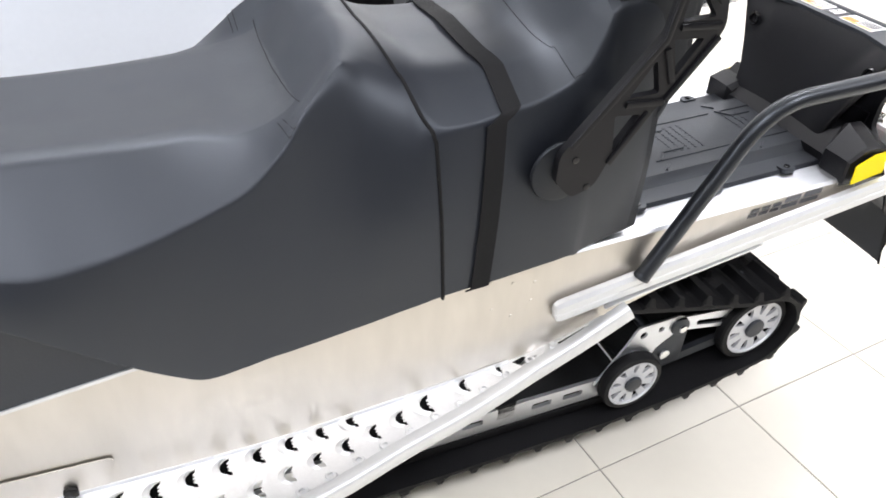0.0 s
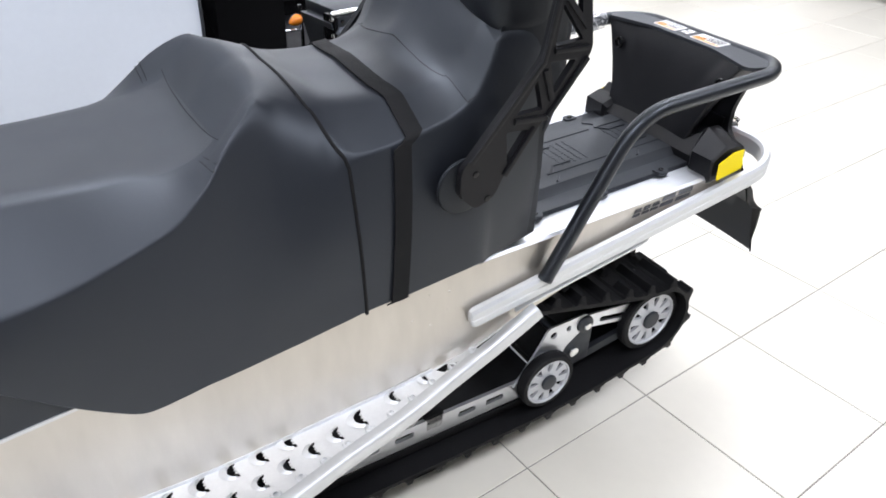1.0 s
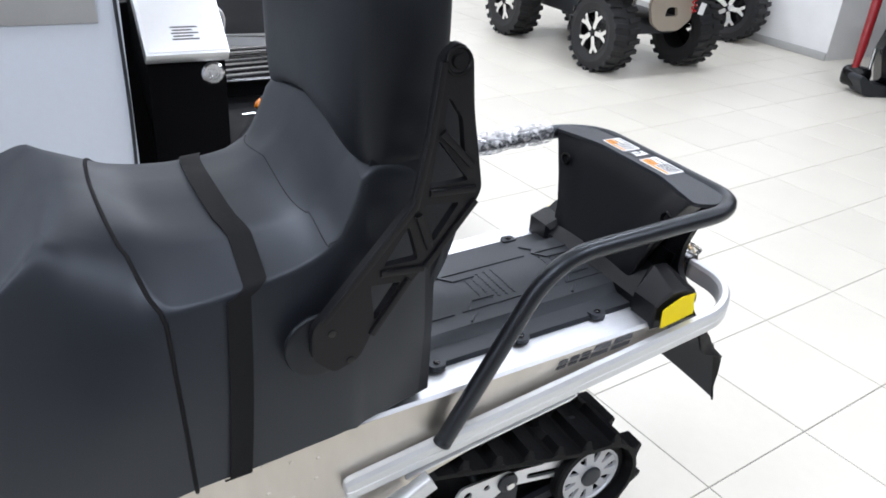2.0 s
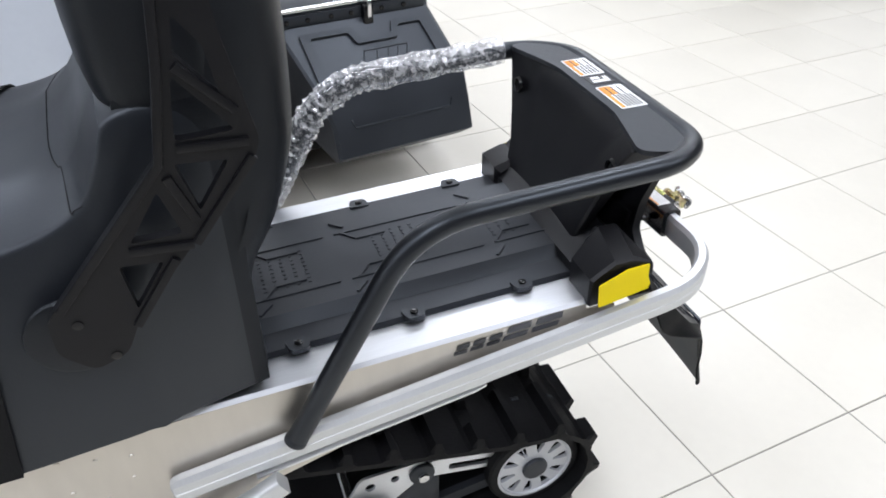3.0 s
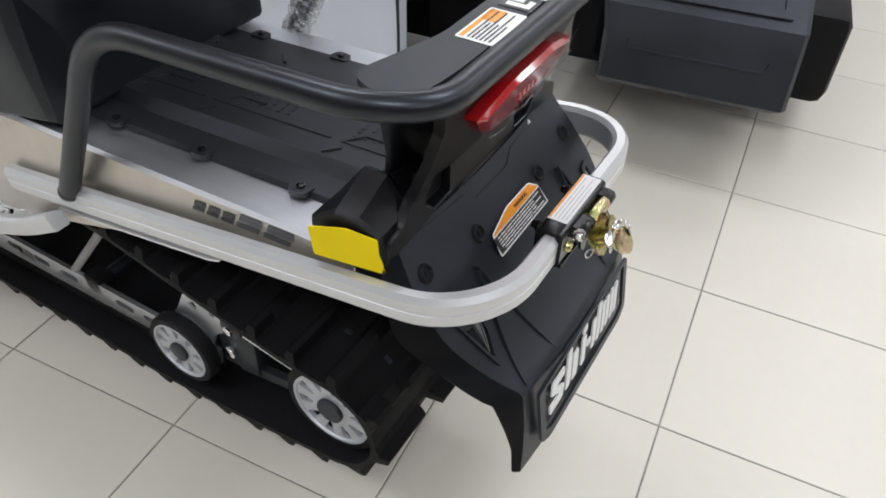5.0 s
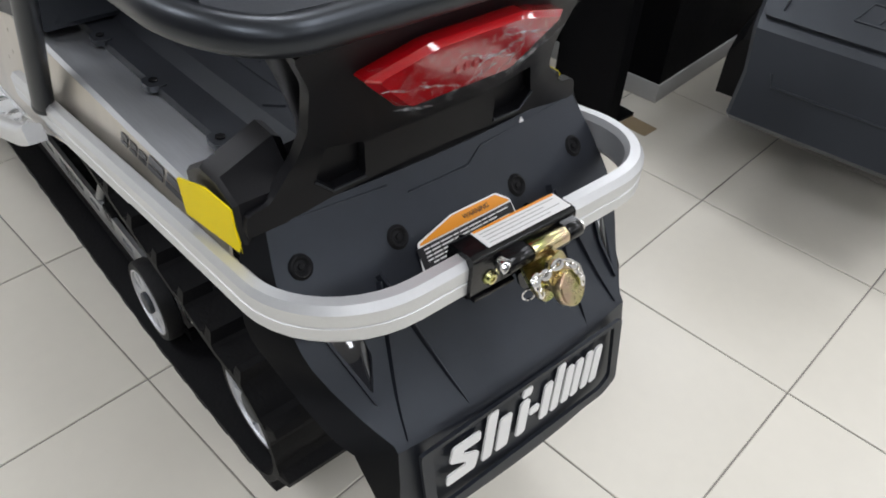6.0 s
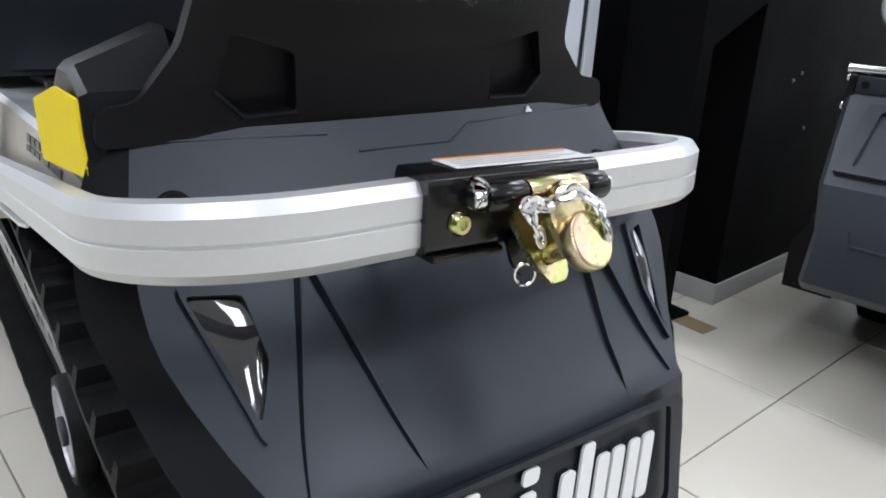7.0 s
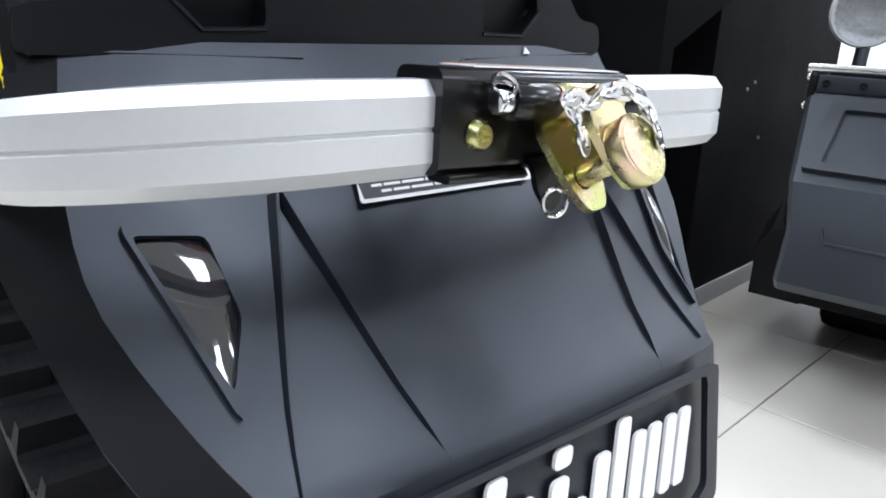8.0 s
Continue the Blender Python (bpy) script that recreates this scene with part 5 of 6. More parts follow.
    for u0, u1, v0, v1 in ((-0.093, -0.077, lo, hi), (-0.070, -0.050, lo, 0.018), (-0.036, -0.020, lo, 0.020), (-0.036, -0.020, 0.026, hi), (-0.016, 0.001, -0.009, 0.001), (0.006, 0.021, lo, 0.022), (0.026, 0.040, lo, hi),
                           (0.046, 0.060, lo, mid), (0.064, 0.078, lo, mid), (0.084, 0.097, lo, mid), (0.101, 0.115, lo, mid)):
        shapes.append(rounded(slant(u0, v0, u1, v1), 0.0045, 3))
    for pts in shapes:
        bm = bmesh.new()
        plate(bm, pts, [], lambda u, v, w: on_plate(u, v, w + 0.001), 0.0025)
        part("name_shape", bm, WHITE, flap, smooth=False)


def build_track(sled):
    # closed belt path in x and z
    def arc(cx, cz, r, a0, a1, n):
        return [(cx + r * math.cos(radians(a0 + (a1 - a0) * i / n)), cz + r * math.sin(radians(a0 + (a1 - a0) * i / n))) for i in range(n + 1)]

    rw = 0.106
    pts = arc(0.0, 0.291, rw, 75, -82, 14)
    pts += [(-0.10, 0.169), (-0.20, 0.154), (-0.34, 0.142)]
    pts += [(-0.34 - 0.08 * i, 0.138) for i in range(1, 15)]
    pts += arc(-1.72, 0.36, 0.20, 250, 110, 12)
    pts += [(-1.45, 0.555), (-1.2, 0.553), (-0.9, 0.545), (-0.6, 0.520), (-0.43, 0.492), (-0.31, 0.462), (-0.17, 0.428), (-0.05, 0.400)]
    loop = [Vector((x, 0, z)) for x, z in pts]
    # even spacing
    seg = [(loop[(i + 1) % len(loop)] - loop[i]).length for i in range(len(loop))]
    total = sum(seg)

    def along(s):
        s %= total
        for i, d in enumerate(seg):
            if s <= d:
                a, b = loop[i], loop[(i + 1) % len(loop)]
                return a.lerp(b, s / d)
            s -= d
        return loop[0]

    W = 0.250
    bm = bmesh.new()
    n = 140
    inner = []
    for i in range(n):
        p, q = along(total * i / n), along(total * i / n + 0.004)
        t = (q - p).normalized()
        nrm = Vector((-t.z, 0, t.x))
        inner.append((p - nrm * 0.005, p + nrm * 0.005))
    rings = []
    for a, b in inner:
        rings.append([bm.verts.new((a.x, -W, a.z)), bm.verts.new((a.x, W, a.z)), bm.verts.new((b.x, W, b.z)), bm.verts.new((b.x, -W, b.z))])
    for i in range(n):
        r, q = rings[i], rings[(i + 1) % n]
        for j in range(4):
            bm.faces.new((r[j], r[(j + 1) % 4], q[(j + 1) % 4], q[j]))
    track = part("track", bm, RUBBER, sled, "wide black rubber drive track with paddle lugs", angle=40)
    # lugs share two meshes
    meshes = []
    for kind in (0, 1):
        bm = bmesh.new()
        spans = ((-0.250, -0.195), (-0.150, -0.030), (0.030, 0.150), (0.195, 0.250)) if kind else ((-0.250, -0.120), (-0.085, 0.085), (0.120, 0.250))
        h = 0.037 if kind == 0 else 0.025
        rows = []
        for k, (y0, y1) in enumerate(spans):
            hh = h if kind or abs(y0 + y1) < 0.02 else 0.7 * h
            rows += [(y0, 0.006), (y0 + 0.005, hh), (y1 - 0.005, hh), (y1, 0.006)]
        loft(bm, [[(-0.022, y, -0.001), (0.022, y, -0.001), (0.013, y, 0.006), (0.006, y, z), (-0.006, y, z), (-0.013, y, 0.006)] for y, z in rows])
        me = finish(bm, "lug", False)
        me.materials.append(RUBBER)
        meshes.append(me)
    count = int(total / 0.0795)
    for i in range(count):
        s = total * i / count
        p, q = along(s - 0.012), along(s + 0.012)
        t = (q - p).normalized()
        nrm = Vector((t.z, 0, -t.x))
        c = (p + q) / 2
        centre = Vector((-0.85, 0, 0.33))
        if nrm.dot(c - centre) < 0:
            nrm = -nrm
        m = Matrix((t, Vector((0, 1, 0)), nrm)).transposed().to_4x4()
        m.translation = c + nrm * 0.004
        ob = new("lug", meshes[i % 2])
        ob.matrix_basis = m
        ob.parent = track
    # bright guide clips in the belt windows
    for k in range(count):
        p, q = along(total * (k + 0.5) / count - 0.008), along(total * (k + 0.5) / count + 0.008)
        if p.z < 0.2 or k % 3:
            continue
        t = (q - p).normalized()
        for y in (-0.135, 0.135):
            bm = bmesh.new()
            box(bm, (-0.008, -0.005, -0.0066), (0.008, 0.005, 0.0066), 0.0015, 1, m=Matrix.Translation((p + q) / 2 + Vector((0, y, 0))) @ pose(0, 0, 0, 0, -math.degrees(math.atan2(t.z, t.x)), 0))
            part("track_clip", bm, MATTE, track)

    def wheel(name, cx, cz, y, r, side, slots, rim):
        bm = bmesh.new()
        lathe(bm, (cx, y, cz), (0, side, 0), [(r * (rim - 0.02), -0.016), (r * 0.96, -0.016), (r, -0.012), (r, 0.010), (r * 0.96, 0.015), (r * rim, 0.015), (r * (rim - 0.02), 0.010), (r * (rim - 0.02), -0.016)], 40)
        tyre = part(name, bm, RUBBER, sled, "grey slotted idler wheel with a black rubber tyre")
        bm = bmesh.new()
        ring_out = r * rim
        holes = []
        for i in range(slots):
            a = 2 * math.pi * (i + 0.25) / slots
            w = 0.30 * math.pi / slots
            p = []
            for rr, dw in ((r * 0.42, w * 0.7), (r * (rim - 0.19), w * 1.5), (r * (rim - 0.11), w * 1.5), (r * (rim - 0.08), w * 1.1)):
                p.append((rr, a - dw))
            q = [(rr, 2 * a - an) for rr, an in reversed(p)]
            holes.append([(rr * math.cos(an), rr * math.sin(an)) for rr, an in p + q])
        plate(bm, circle(ring_out, 40), [h[::-1] for h in holes], lambda u, v, w: (cx + u, y + side * (0.004 + w), cz + v), 0.008)
        lathe(bm, (cx, y, cz), (0, side, 0), [(ring_out, 0.004), (ring_out, 0.016), (ring_out * 0.94, 0.016), (ring_out * 0.92, 0.0118)], 40)
        part("rim", bm, WHEELGREY, tyre)
        bm = bmesh.new()
        disc(bm, (cx, y + side * 0.011, cz), (0, side, 0), r * 0.27, 0.010, 24, bevel=0.003)
        part("hub_cap", bm, MATTE, tyre)
        return tyre

    for side in (-1, 1):
        wheel("rear_idler_wheel", 0.0, 0.289, side * 0.208, 0.095, side, 10, 0.82)
        wheel("idler_wheel", -0.347, 0.243, side * 0.226, 0.078, side, 9, 0.82)
    wheel("rear_idler_wheel", 0.0, 0.291, 0.0, 0.095, 1, 10, 0.82)
    for x, z in ((0.0, 0.291), (-0.347, 0.243)):
        bm = bmesh.new()
        disc(bm, (x, -0.225, z), (0, 1, 0), 0.011, 0.45, 16)
        part("axle", bm, CHROME, sled)
    for side in (-1, 1):
        y = side * 0.185
        bm = bmesh.new()
        slots = [rounded([(x, 0.203), (x + 0.05, 0.203), (x + 0.05, 0.220), (x, 0.220)], 0.006, 2)[::-1] for x in (-1.30, -1.21, -1.02, -0.93, -0.84, -0.75, -0.58, -0.50)]
        plate(bm, rounded([(-1.60, 0.170), (-0.30, 0.182), (-0.29, 0.236), (-1.45, 0.238), (-1.60, 0.215)], 0.012, 3), slots, lambda u, v, w: (u, y + side * w, v), 0.010)
        rail = part("slide_rail", bm, ALU, sled, "aluminium suspension slide rail with slots", smooth=False)
        bm = bmesh.new()
        box(bm, (-1.58, y - 0.012, 0.150), (-0.30, y + 0.016, 0.176), 0.003)
        box(bm, (-0.90, y - 0.01, 0.19), (-0.84, y + 0.03, 0.225), 0.004)
        box(bm, (-0.67, y - 0.01, 0.20), (-0.62, y + 0.032, 0.245), 0.004)
        part("slider_shoe", bm, RUBBER, rail)
        bm = bmesh.new()
        plate(bm, rounded([(-0.43, 0.225), (-0.30, 0.235), (-0.275, 0.300), (-0.205, 0.350), (-0.215, 0.382), (-0.335, 0.378), (-0.360, 0.330)], 0.012, 3),
              [[(-0.318 + 0.010 * math.cos(a), 0.352 + 0.010 * math.sin(a)) for a in [-2 * math.pi * i / 12 for i in range(12)]], [(-0.272 + 0.008 * math.cos(a), 0.356 + 0.008 * math.sin(a)) for a in [-2 * math.pi * i / 12 for i in range(12)]]],
              lambda u, v, w: (u, y + side * (0.012 + w), v), 0.006)
        part("pivot_plate", bm, ALU, rail, smooth=False)
        bm = bmesh.new()
        plate(bm, rounded([(-0.225, 0.335), (-0.045, 0.300), (-0.035, 0.330), (-0.06, 0.355), (-0.215, 0.372)], 0.012, 3),
              [rounded([(-0.170, 0.335), (-0.085, 0.318), (-0.082, 0.334), (-0.168, 0.350)], 0.006, 2)[::-1]], lambda u, v, w: (u, y + side * (0.008 + w), v), 0.008)
        part("tail_arm", bm, ALU, rail, smooth=False)
        bm = bmesh.new()
        disc(bm, (-0.222, y + side * 0.012, 0.352), (0, side, 0), 0.024, 0.014, 20, bevel=0.003)
        box(bm, (-0.275, y - 0.014, 0.225), (-0.185, y + 0.014, 0.325), 0.008)
        part("pivot_block", bm, MATTE, rail)
        for px_, off, pz, pr, pn in ((-0.222, 0.026, 0.352, 0.011, 6), (-0.245, 0.014, 0.270, 0.014, 16)):
            bm = bmesh.new()
            disc(bm, (px_, y + side * off, pz), (0, side, 0), pr, 0.010, pn, bevel=0.002)
            part("pivot_bolt", bm, CHROME, rail)
        # shock strut and lower bar
        bm = bmesh.new()
        sweep(bm, [(-0.714, y, 0.226), (-0.50, y, 0.472)], circle(0.009, 12), up=(0, 1, 0))
        part("strut", bm, BASEGREY, rail)
        bm = bmesh.new()
        sweep(bm, [(-0.24, y, 0.225), (-0.04, y, 0.255)], [(-0.008, -0.012), (0.008, -0.012), (0.008, 0.012), (-0.008, 0.012)])
        part("lower_bar", bm, MATTE, rail)
    for x, z in ((-1.0, 0.22), (-0.65, 0.22), (-0.23, 0.27)):
        bm = bmesh.new()
        disc(bm, (x, -0.19, z), (0, 1, 0), 0.014, 0.38, 14)
        part("cross_shaft", bm, MATTE, sled)


# ---- showroom furniture and the other machines ----
def turned(x, y, z=0.0, turn=TURN):
    return pose(x, y, z, 0, 0, turn)


def build_board():
    th = thing("display_board", (-1.9, 1.07, 0), "tall light grey display board with a metal name plate", "display board")
    bm = bmesh.new()
    box(bm, (-3.3, 1.055, 0.05), (-0.715, 1.09, 1.95), 0.003)
    part("panel", bm, GREYPANEL, th, smooth=False)
    bm = bmesh.new()
    box(bm, (-3.3, 1.045, 0), (-0.715, 1.10, 0.06), 0.004)
    part("foot_rail", bm, BASEGREY, th)
    bm = bmesh.new()
    box(bm, (-1.75, 1.049, 1.04), (-0.772, 1.054, 1.30), 0.002)
    part("name_plate", bm, BASEGREY, th, "brushed grey name plate")
    bm = bmesh.new()
    for i in range(9):
        u = -1.62 + 0.095 * i
        box(bm, (u, 1.0462, 1.15), (u + 0.022, 1.0488, 1.27))
        box(bm, (u + 0.045, 1.0462, 1.15), (u + 0.064, 1.0488, 1.27 - 0.04 * (i % 2)))
    part("name_print", bm, INK, th, smooth=False)
    bm = bmesh.new()
    sweep(bm, curve_through([(-0.728, 1.050, 1.2), (-0.722, 1.048, 0.8), (-0.728, 1.049, 0.5), (-0.718, 1.046, 0.25), (-0.722, 1.045, 0.06)], 6), circle(0.005, 8), up=(0, 1, 0))
    part("cable", bm, MATTE, th, "thin black cable")


def build_pedestal():
    th = thing("info_pedestal", (-0.54, 1.25, 0), "black information pedestal with a sloping price sheet", "pedestal")
    x0, x1, y0, y1 = -0.655, -0.435, 1.13, 1.40
    bm = bmesh.new()
    loft(bm, [[(x, y0, 0.012), (x, y0 + 0.045, 0.012), (x, y0 + 0.045, 0.72), (x, y1, 0.84), (x, y1, 1.16), (x, y0, 0.915)] for x in (x0, x1)])
    part("body", bm, BLACKPANEL, th, smooth=False)
    m = face_frame((x0, y0 - 0.012, 0.912), (1, 0, 0), (0, y1 - y0, 0.245))
    w, d = x1 - x0, math.hypot(y1 - y0, 0.245)
    bm = bmesh.new()
    box(bm, (-0.006, -0.006, 0), (w + 0.006, d + 0.012, 0.042), 0.003, m=m)
    part("sloping_top", bm, ALU, th)
    bm = bmesh.new()
    box(bm, (0.002, 0.002, 0.042), (w - 0.002, d - 0.01, 0.044), m=m)
    part("price_sheet", bm, WHITE, th, "white printed price sheet", smooth=False)
    bm = bmesh.new()
    for i in range(5):
        box(bm, (0.075 + 0.004 * (i % 2), 0.040 + i * 0.010, 0.044), (0.150 - 0.016 * (i % 2), 0.045 + i * 0.010, 0.0444), m=m)
    tagged(part("sheet_print", bm, SILVERINK, th, smooth=False), kind="stuff")
    bm = bmesh.new()
    lathe(bm, (-0.472, y0 - 0.0005, 0.868), (0, -1, 0), [(0.0, 0.004), (0.010, 0.004), (0.012, 0.002), (0.017, 0.002), (0.019, 0.006), (0.028, 0.006), (0.031, 0.003), (0.034, 0.0)], 32)
    part("round_emblem", bm, CHROME, th, "small round silver emblem")
    bm = bmesh.new()
    box(bm, (-0.69, 1.105, 0), (-0.475, 1.32, 0.012), 0.003)
    part("foot_plate", bm, BLACKPANEL, th)


def build_cabinet():
    th = thing("display_cabinet", (-0.95, 1.9, 0), "black laminate display cabinet with a grey plinth", "cabinet", turn=7.0)
    m = turned(-0.489, 1.439, 0, 7.0)
    bm = bmesh.new()
    box(bm, (-0.95, 0.0, 0.06), (0.0, 0.98, 1.02), 0.002, m=m)
    part("body", bm, BLACKPANEL, th, smooth=False)
    bm = bmesh.new()
    box(bm, (-0.96, -0.006, 0), (0.006, 0.99, 0.062), 0.003, m=m)
    part("plinth", bm, BASEGREY, th)
    rnd = random.Random(3)
    for i in range(3):
        v, z = rnd.uniform(0.15, 0.5), rnd.uniform(0.45, 0.75)
        bm = bmesh.new()
        disc(bm, m @ Vector((0.0, v, z)), m.to_3x3() @ Vector((1, 0, 0)), 0.006, 0.004, 12, r2=0.004)
        part("screw_cap", bm, SILVERINK, th)
    bm = bmesh.new()
    mt = turned(-0.425, 1.283, 0, 3)
    box(bm, (-0.05, -0.033, 0.0004), (0.045, 0.033, 0.0012), m=mt)
    tagged(part("tape_strip", bm, TAPE, smooth=False), "strip of brown parcel tape on the floor", "tape")


def build_cargo_box():
    th = thing("cargo_box", (0.1, 1.5, 0.24), "dark grey moulded cargo box of a parked machine", "cargo box", turn=10.5)
    m = turned(-0.130, 1.041, 0, 10.5)
    W = 0.55
    prof = [(0.020, 0.285), (0.0, 0.305), (0.030, 0.400), (0.067, 0.490), (0.272, 0.645), (0.288, 0.662), (0.490, 0.662), (0.430, 0.285)]

    def left(z):
        return 0.062 if z < 0.45 else 0.062 - 0.30 * (z - 0.42)

    def right(z):
        return W - 0.022 if z < 0.30 else W + 0.012 if z < 0.5 else W - 0.012

    bm = bmesh.new()
    rings = []
    for t, k in ((0.0, 0.010), (0.02, 0.0), (0.98, 0.0), (1.0, 0.014)):
        rings.append([m @ Vector((left(z) + t * (right(z) - left(z)), d + k * (d < 0.28), z)) for d, z in prof])
    loft(bm, rings)
    box_ = part("box_body", bm, BOXGREY, th, angle=20)
    # recessed field of the sloping upper face, as a raised rim
    mm = m @ face_frame((0.0, 0.067, 0.490), (1, 0, 0), (0, 0.205, 0.155))
    bm = bmesh.new()
    out = [(0.055, 0.030), (W - 0.035, 0.030), (W - 0.050, 0.225), (0.375, 0.225), (0.36, 0.180), (0.245, 0.180), (0.230, 0.225), (0.055, 0.225)]
    inn = [(0.085, 0.050), (W - 0.060, 0.050), (W - 0.075, 0.206), (0.392, 0.206), (0.374, 0.160), (0.231, 0.160), (0.213, 0.206), (0.085, 0.206)]
    plate(bm, rounded(out, 0.008, 2), [rounded(inn, 0.008, 2)[::-1]], lambda u, v, w: mm @ Vector((u, v, w - 0.002)), 0.012)
    part("raised_rim", bm, BOXGREY, box_, angle=20)
    bm = bmesh.new()
    for a, b in (((0.225, 0.085), (0.38, 0.085)), ((0.245, 0.135), (0.40, 0.135)), ((0.225, 0.085), (0.245, 0.135)), ((0.38, 0.085), (0.40, 0.135)), ((0.275, 0.094), (0.288, 0.126)), ((0.315, 0.094), (0.328, 0.126)), ((0.350, 0.094), (0.363, 0.126))):
        sweep(bm, [mm @ Vector((*a, 0.001)), mm @ Vector((*b, 0.001))], circle(0.0022, 6))
    part("moulded_mark", bm, MATTE, box_)
    bm = bmesh.new()
    sweep(bm, [m @ Vector((0.125, 0.034, 0.415)), m @ Vector((0.135, 0.026, 0.390)), m @ Vector((W - 0.07, 0.026, 0.390)), m @ Vector((W - 0.06, 0.034, 0.415))], circle(0.003, 6))
    part("moulded_line", bm, BOXGREY, box_)
    # lid, chrome strip and latch
    bm = bmesh.new()
    box(bm, (0.030, 0.285, 0.655), (W - 0.02, 0.52, 0.698), 0.008, m=m)
    lid = part("lid", bm, MATTE, th)
    bm = bmesh.new()
    box(bm, (0.012, 0.272, 0.648), (W - 0.03, 0.288, 0.684), 0.003, m=m)
    part("hinge_strip", bm, BOXGREY, lid)
    bm = bmesh.new()
    sweep(bm, [m @ Vector((-0.012, 0.284, 0.697)), m @ Vector((W - 0.01, 0.284, 0.697))], circle(0.009, 12))
    part("chrome_strip", bm, CHROME, lid, "bright chrome tube along the lid")
    for u in (0.03, 0.10, 0.18, 0.25, 0.36, 0.44):
        bm = bmesh.new()
        disc(bm, m @ Vector((u, 0.273, 0.667)), m.to_3x3() @ Vector((0, -1, 0)), 0.008, 0.006, 12, bevel=0.001)
        part("lid_bolt", bm, GLOSSBLK, lid)
    # hinge bracket with bright bolt heads at the end of the lid
    bm = bmesh.new()
    plate(bm, rounded([(0.275, 0.690), (0.262, 0.600), (0.300, 0.560), (0.345, 0.600), (0.345, 0.690)], 0.008, 3), [], lambda u, v, w: m @ Vector((0.010 - w, u, v)), 0.014)
    bracket = part("end_bracket", bm, GLOSSBLK, th)
    for d, z in ((0.285, 0.678), (0.278, 0.618)):
        bm = bmesh.new()
        disc(bm, m @ Vector((-0.004, d, z)), m.to_3x3() @ Vector((-1, 0, 0)), 0.009, 0.008, 14, bevel=0.003)
        part("bolt", bm, CHROME, bracket)
    bm = bmesh.new()
    box(bm, (0.285, 0.250, 0.600), (0.320, 0.280, 0.690), 0.005, m=m)
    latch = part("latch", bm, GLOSSBLK, th)
    bm = bmesh.new()
    box(bm, (0.297, 0.243, 0.650), (0.310, 0.251, 0.705), 0.002, m=m)
    part("latch_lever", bm, CHROME, latch)
    bm = bmesh.new()
    box(bm, (0.02, 0.68, 0.0), (W + 0.1, 1.45, 0.200), 0.03, m=m)
    box(bm, (-0.05, 0.40, 0.13), (W + 0.16, 1.45, 0.42), 0.04, m=m)
    part("chassis", bm, RUBBER, th)
    # amber side lamp on an arm behind the box
    bm = bmesh.new()
    sweep(bm, [m @ Vector((0.160, 0.760, 0.40)), m @ Vector((0.160, 0.760, 0.56)), m @ Vector((0.152, 0.760, 0.602))], rounded([(-0.006, -0.009), (0.006, -0.009), (0.006, 0.009), (-0.006, 0.009)], 0.003, 2), up=(0, 1, 0))
    arm = part("lamp_arm", bm, GLOSSBLK, th)
    bm = bmesh.new()
    lathe(bm, m @ Vector((0.124, 0.745, 0.546)), m.to_3x3() @ Vector((-0.94, -0.30, -0.12)), [(0.0, -0.028), (0.016, -0.024), (0.024, -0.008), (0.022, 0.010), (0.014, 0.030), (0.005, 0.042), (0.0, 0.044)], 24)
    part("amber_lamp", bm, AMBER, arm, "amber side lamp", angle=60)
    bm = bmesh.new()
    sweep(bm, [m @ Vector((0.035, 0.75, 0.508)), m @ Vector((0.150, 0.75, 0.500)), m @ Vector((0.157, 0.75, 0.522))], circle(0.005, 8), up=(0, 1, 0))
    part("lamp_wire", bm, CHROME, arm)
    # white round lamp with a clear lens on a dark stalk
    bm = bmesh.new()
    sweep(bm, [m @ Vector((-0.042, 0.80, 0.38)), m @ Vector((-0.042, 0.90, 0.74))], circle(0.018, 12), up=(0, 1, 0))
    part("lamp_stalk", bm, MATTE, th)
    face = (0.45, -0.86, -0.25)
    at = m @ Vector((-0.042, 0.871, 0.830))
    bm = bmesh.new()
    lathe(bm, at, face, [(0.0, -0.085), (0.045, -0.074), (0.078, -0.045), (0.092, -0.008), (0.094, 0.010), (0.088, 0.016), (0.080, 0.014)], 36)
    lamp = part("lamp_shell", bm, WHITE, th, "white round lamp housing", angle=40)
    bm = bmesh.new()
    lathe(bm, at, face, [(0.086, 0.014), (0.070, 0.030), (0.040, 0.040), (0.0, 0.043)], 36)
    part("lamp_lens", bm, FOLDFILM, lamp, "clear lamp lens", angle=60)
    # dark rounded fender beside the box
    bm = bmesh.new()
    loft(bm, [[m @ Vector((u, 0.40 + k, z)) for u, z in ((-0.09, 0.14), (0.03, 0.14), (0.03, 0.37 - k2), (0.0, 0.40 - k2), (-0.06, 0.39 - k2), (-0.09, 0.34 - k2))] for k, k2 in ((0.0, 0.08), (0.05, 0.03), (0.16, 0.0), (0.60, 0.0))])
    part("fender", bm, RUBBER, th, angle=40)


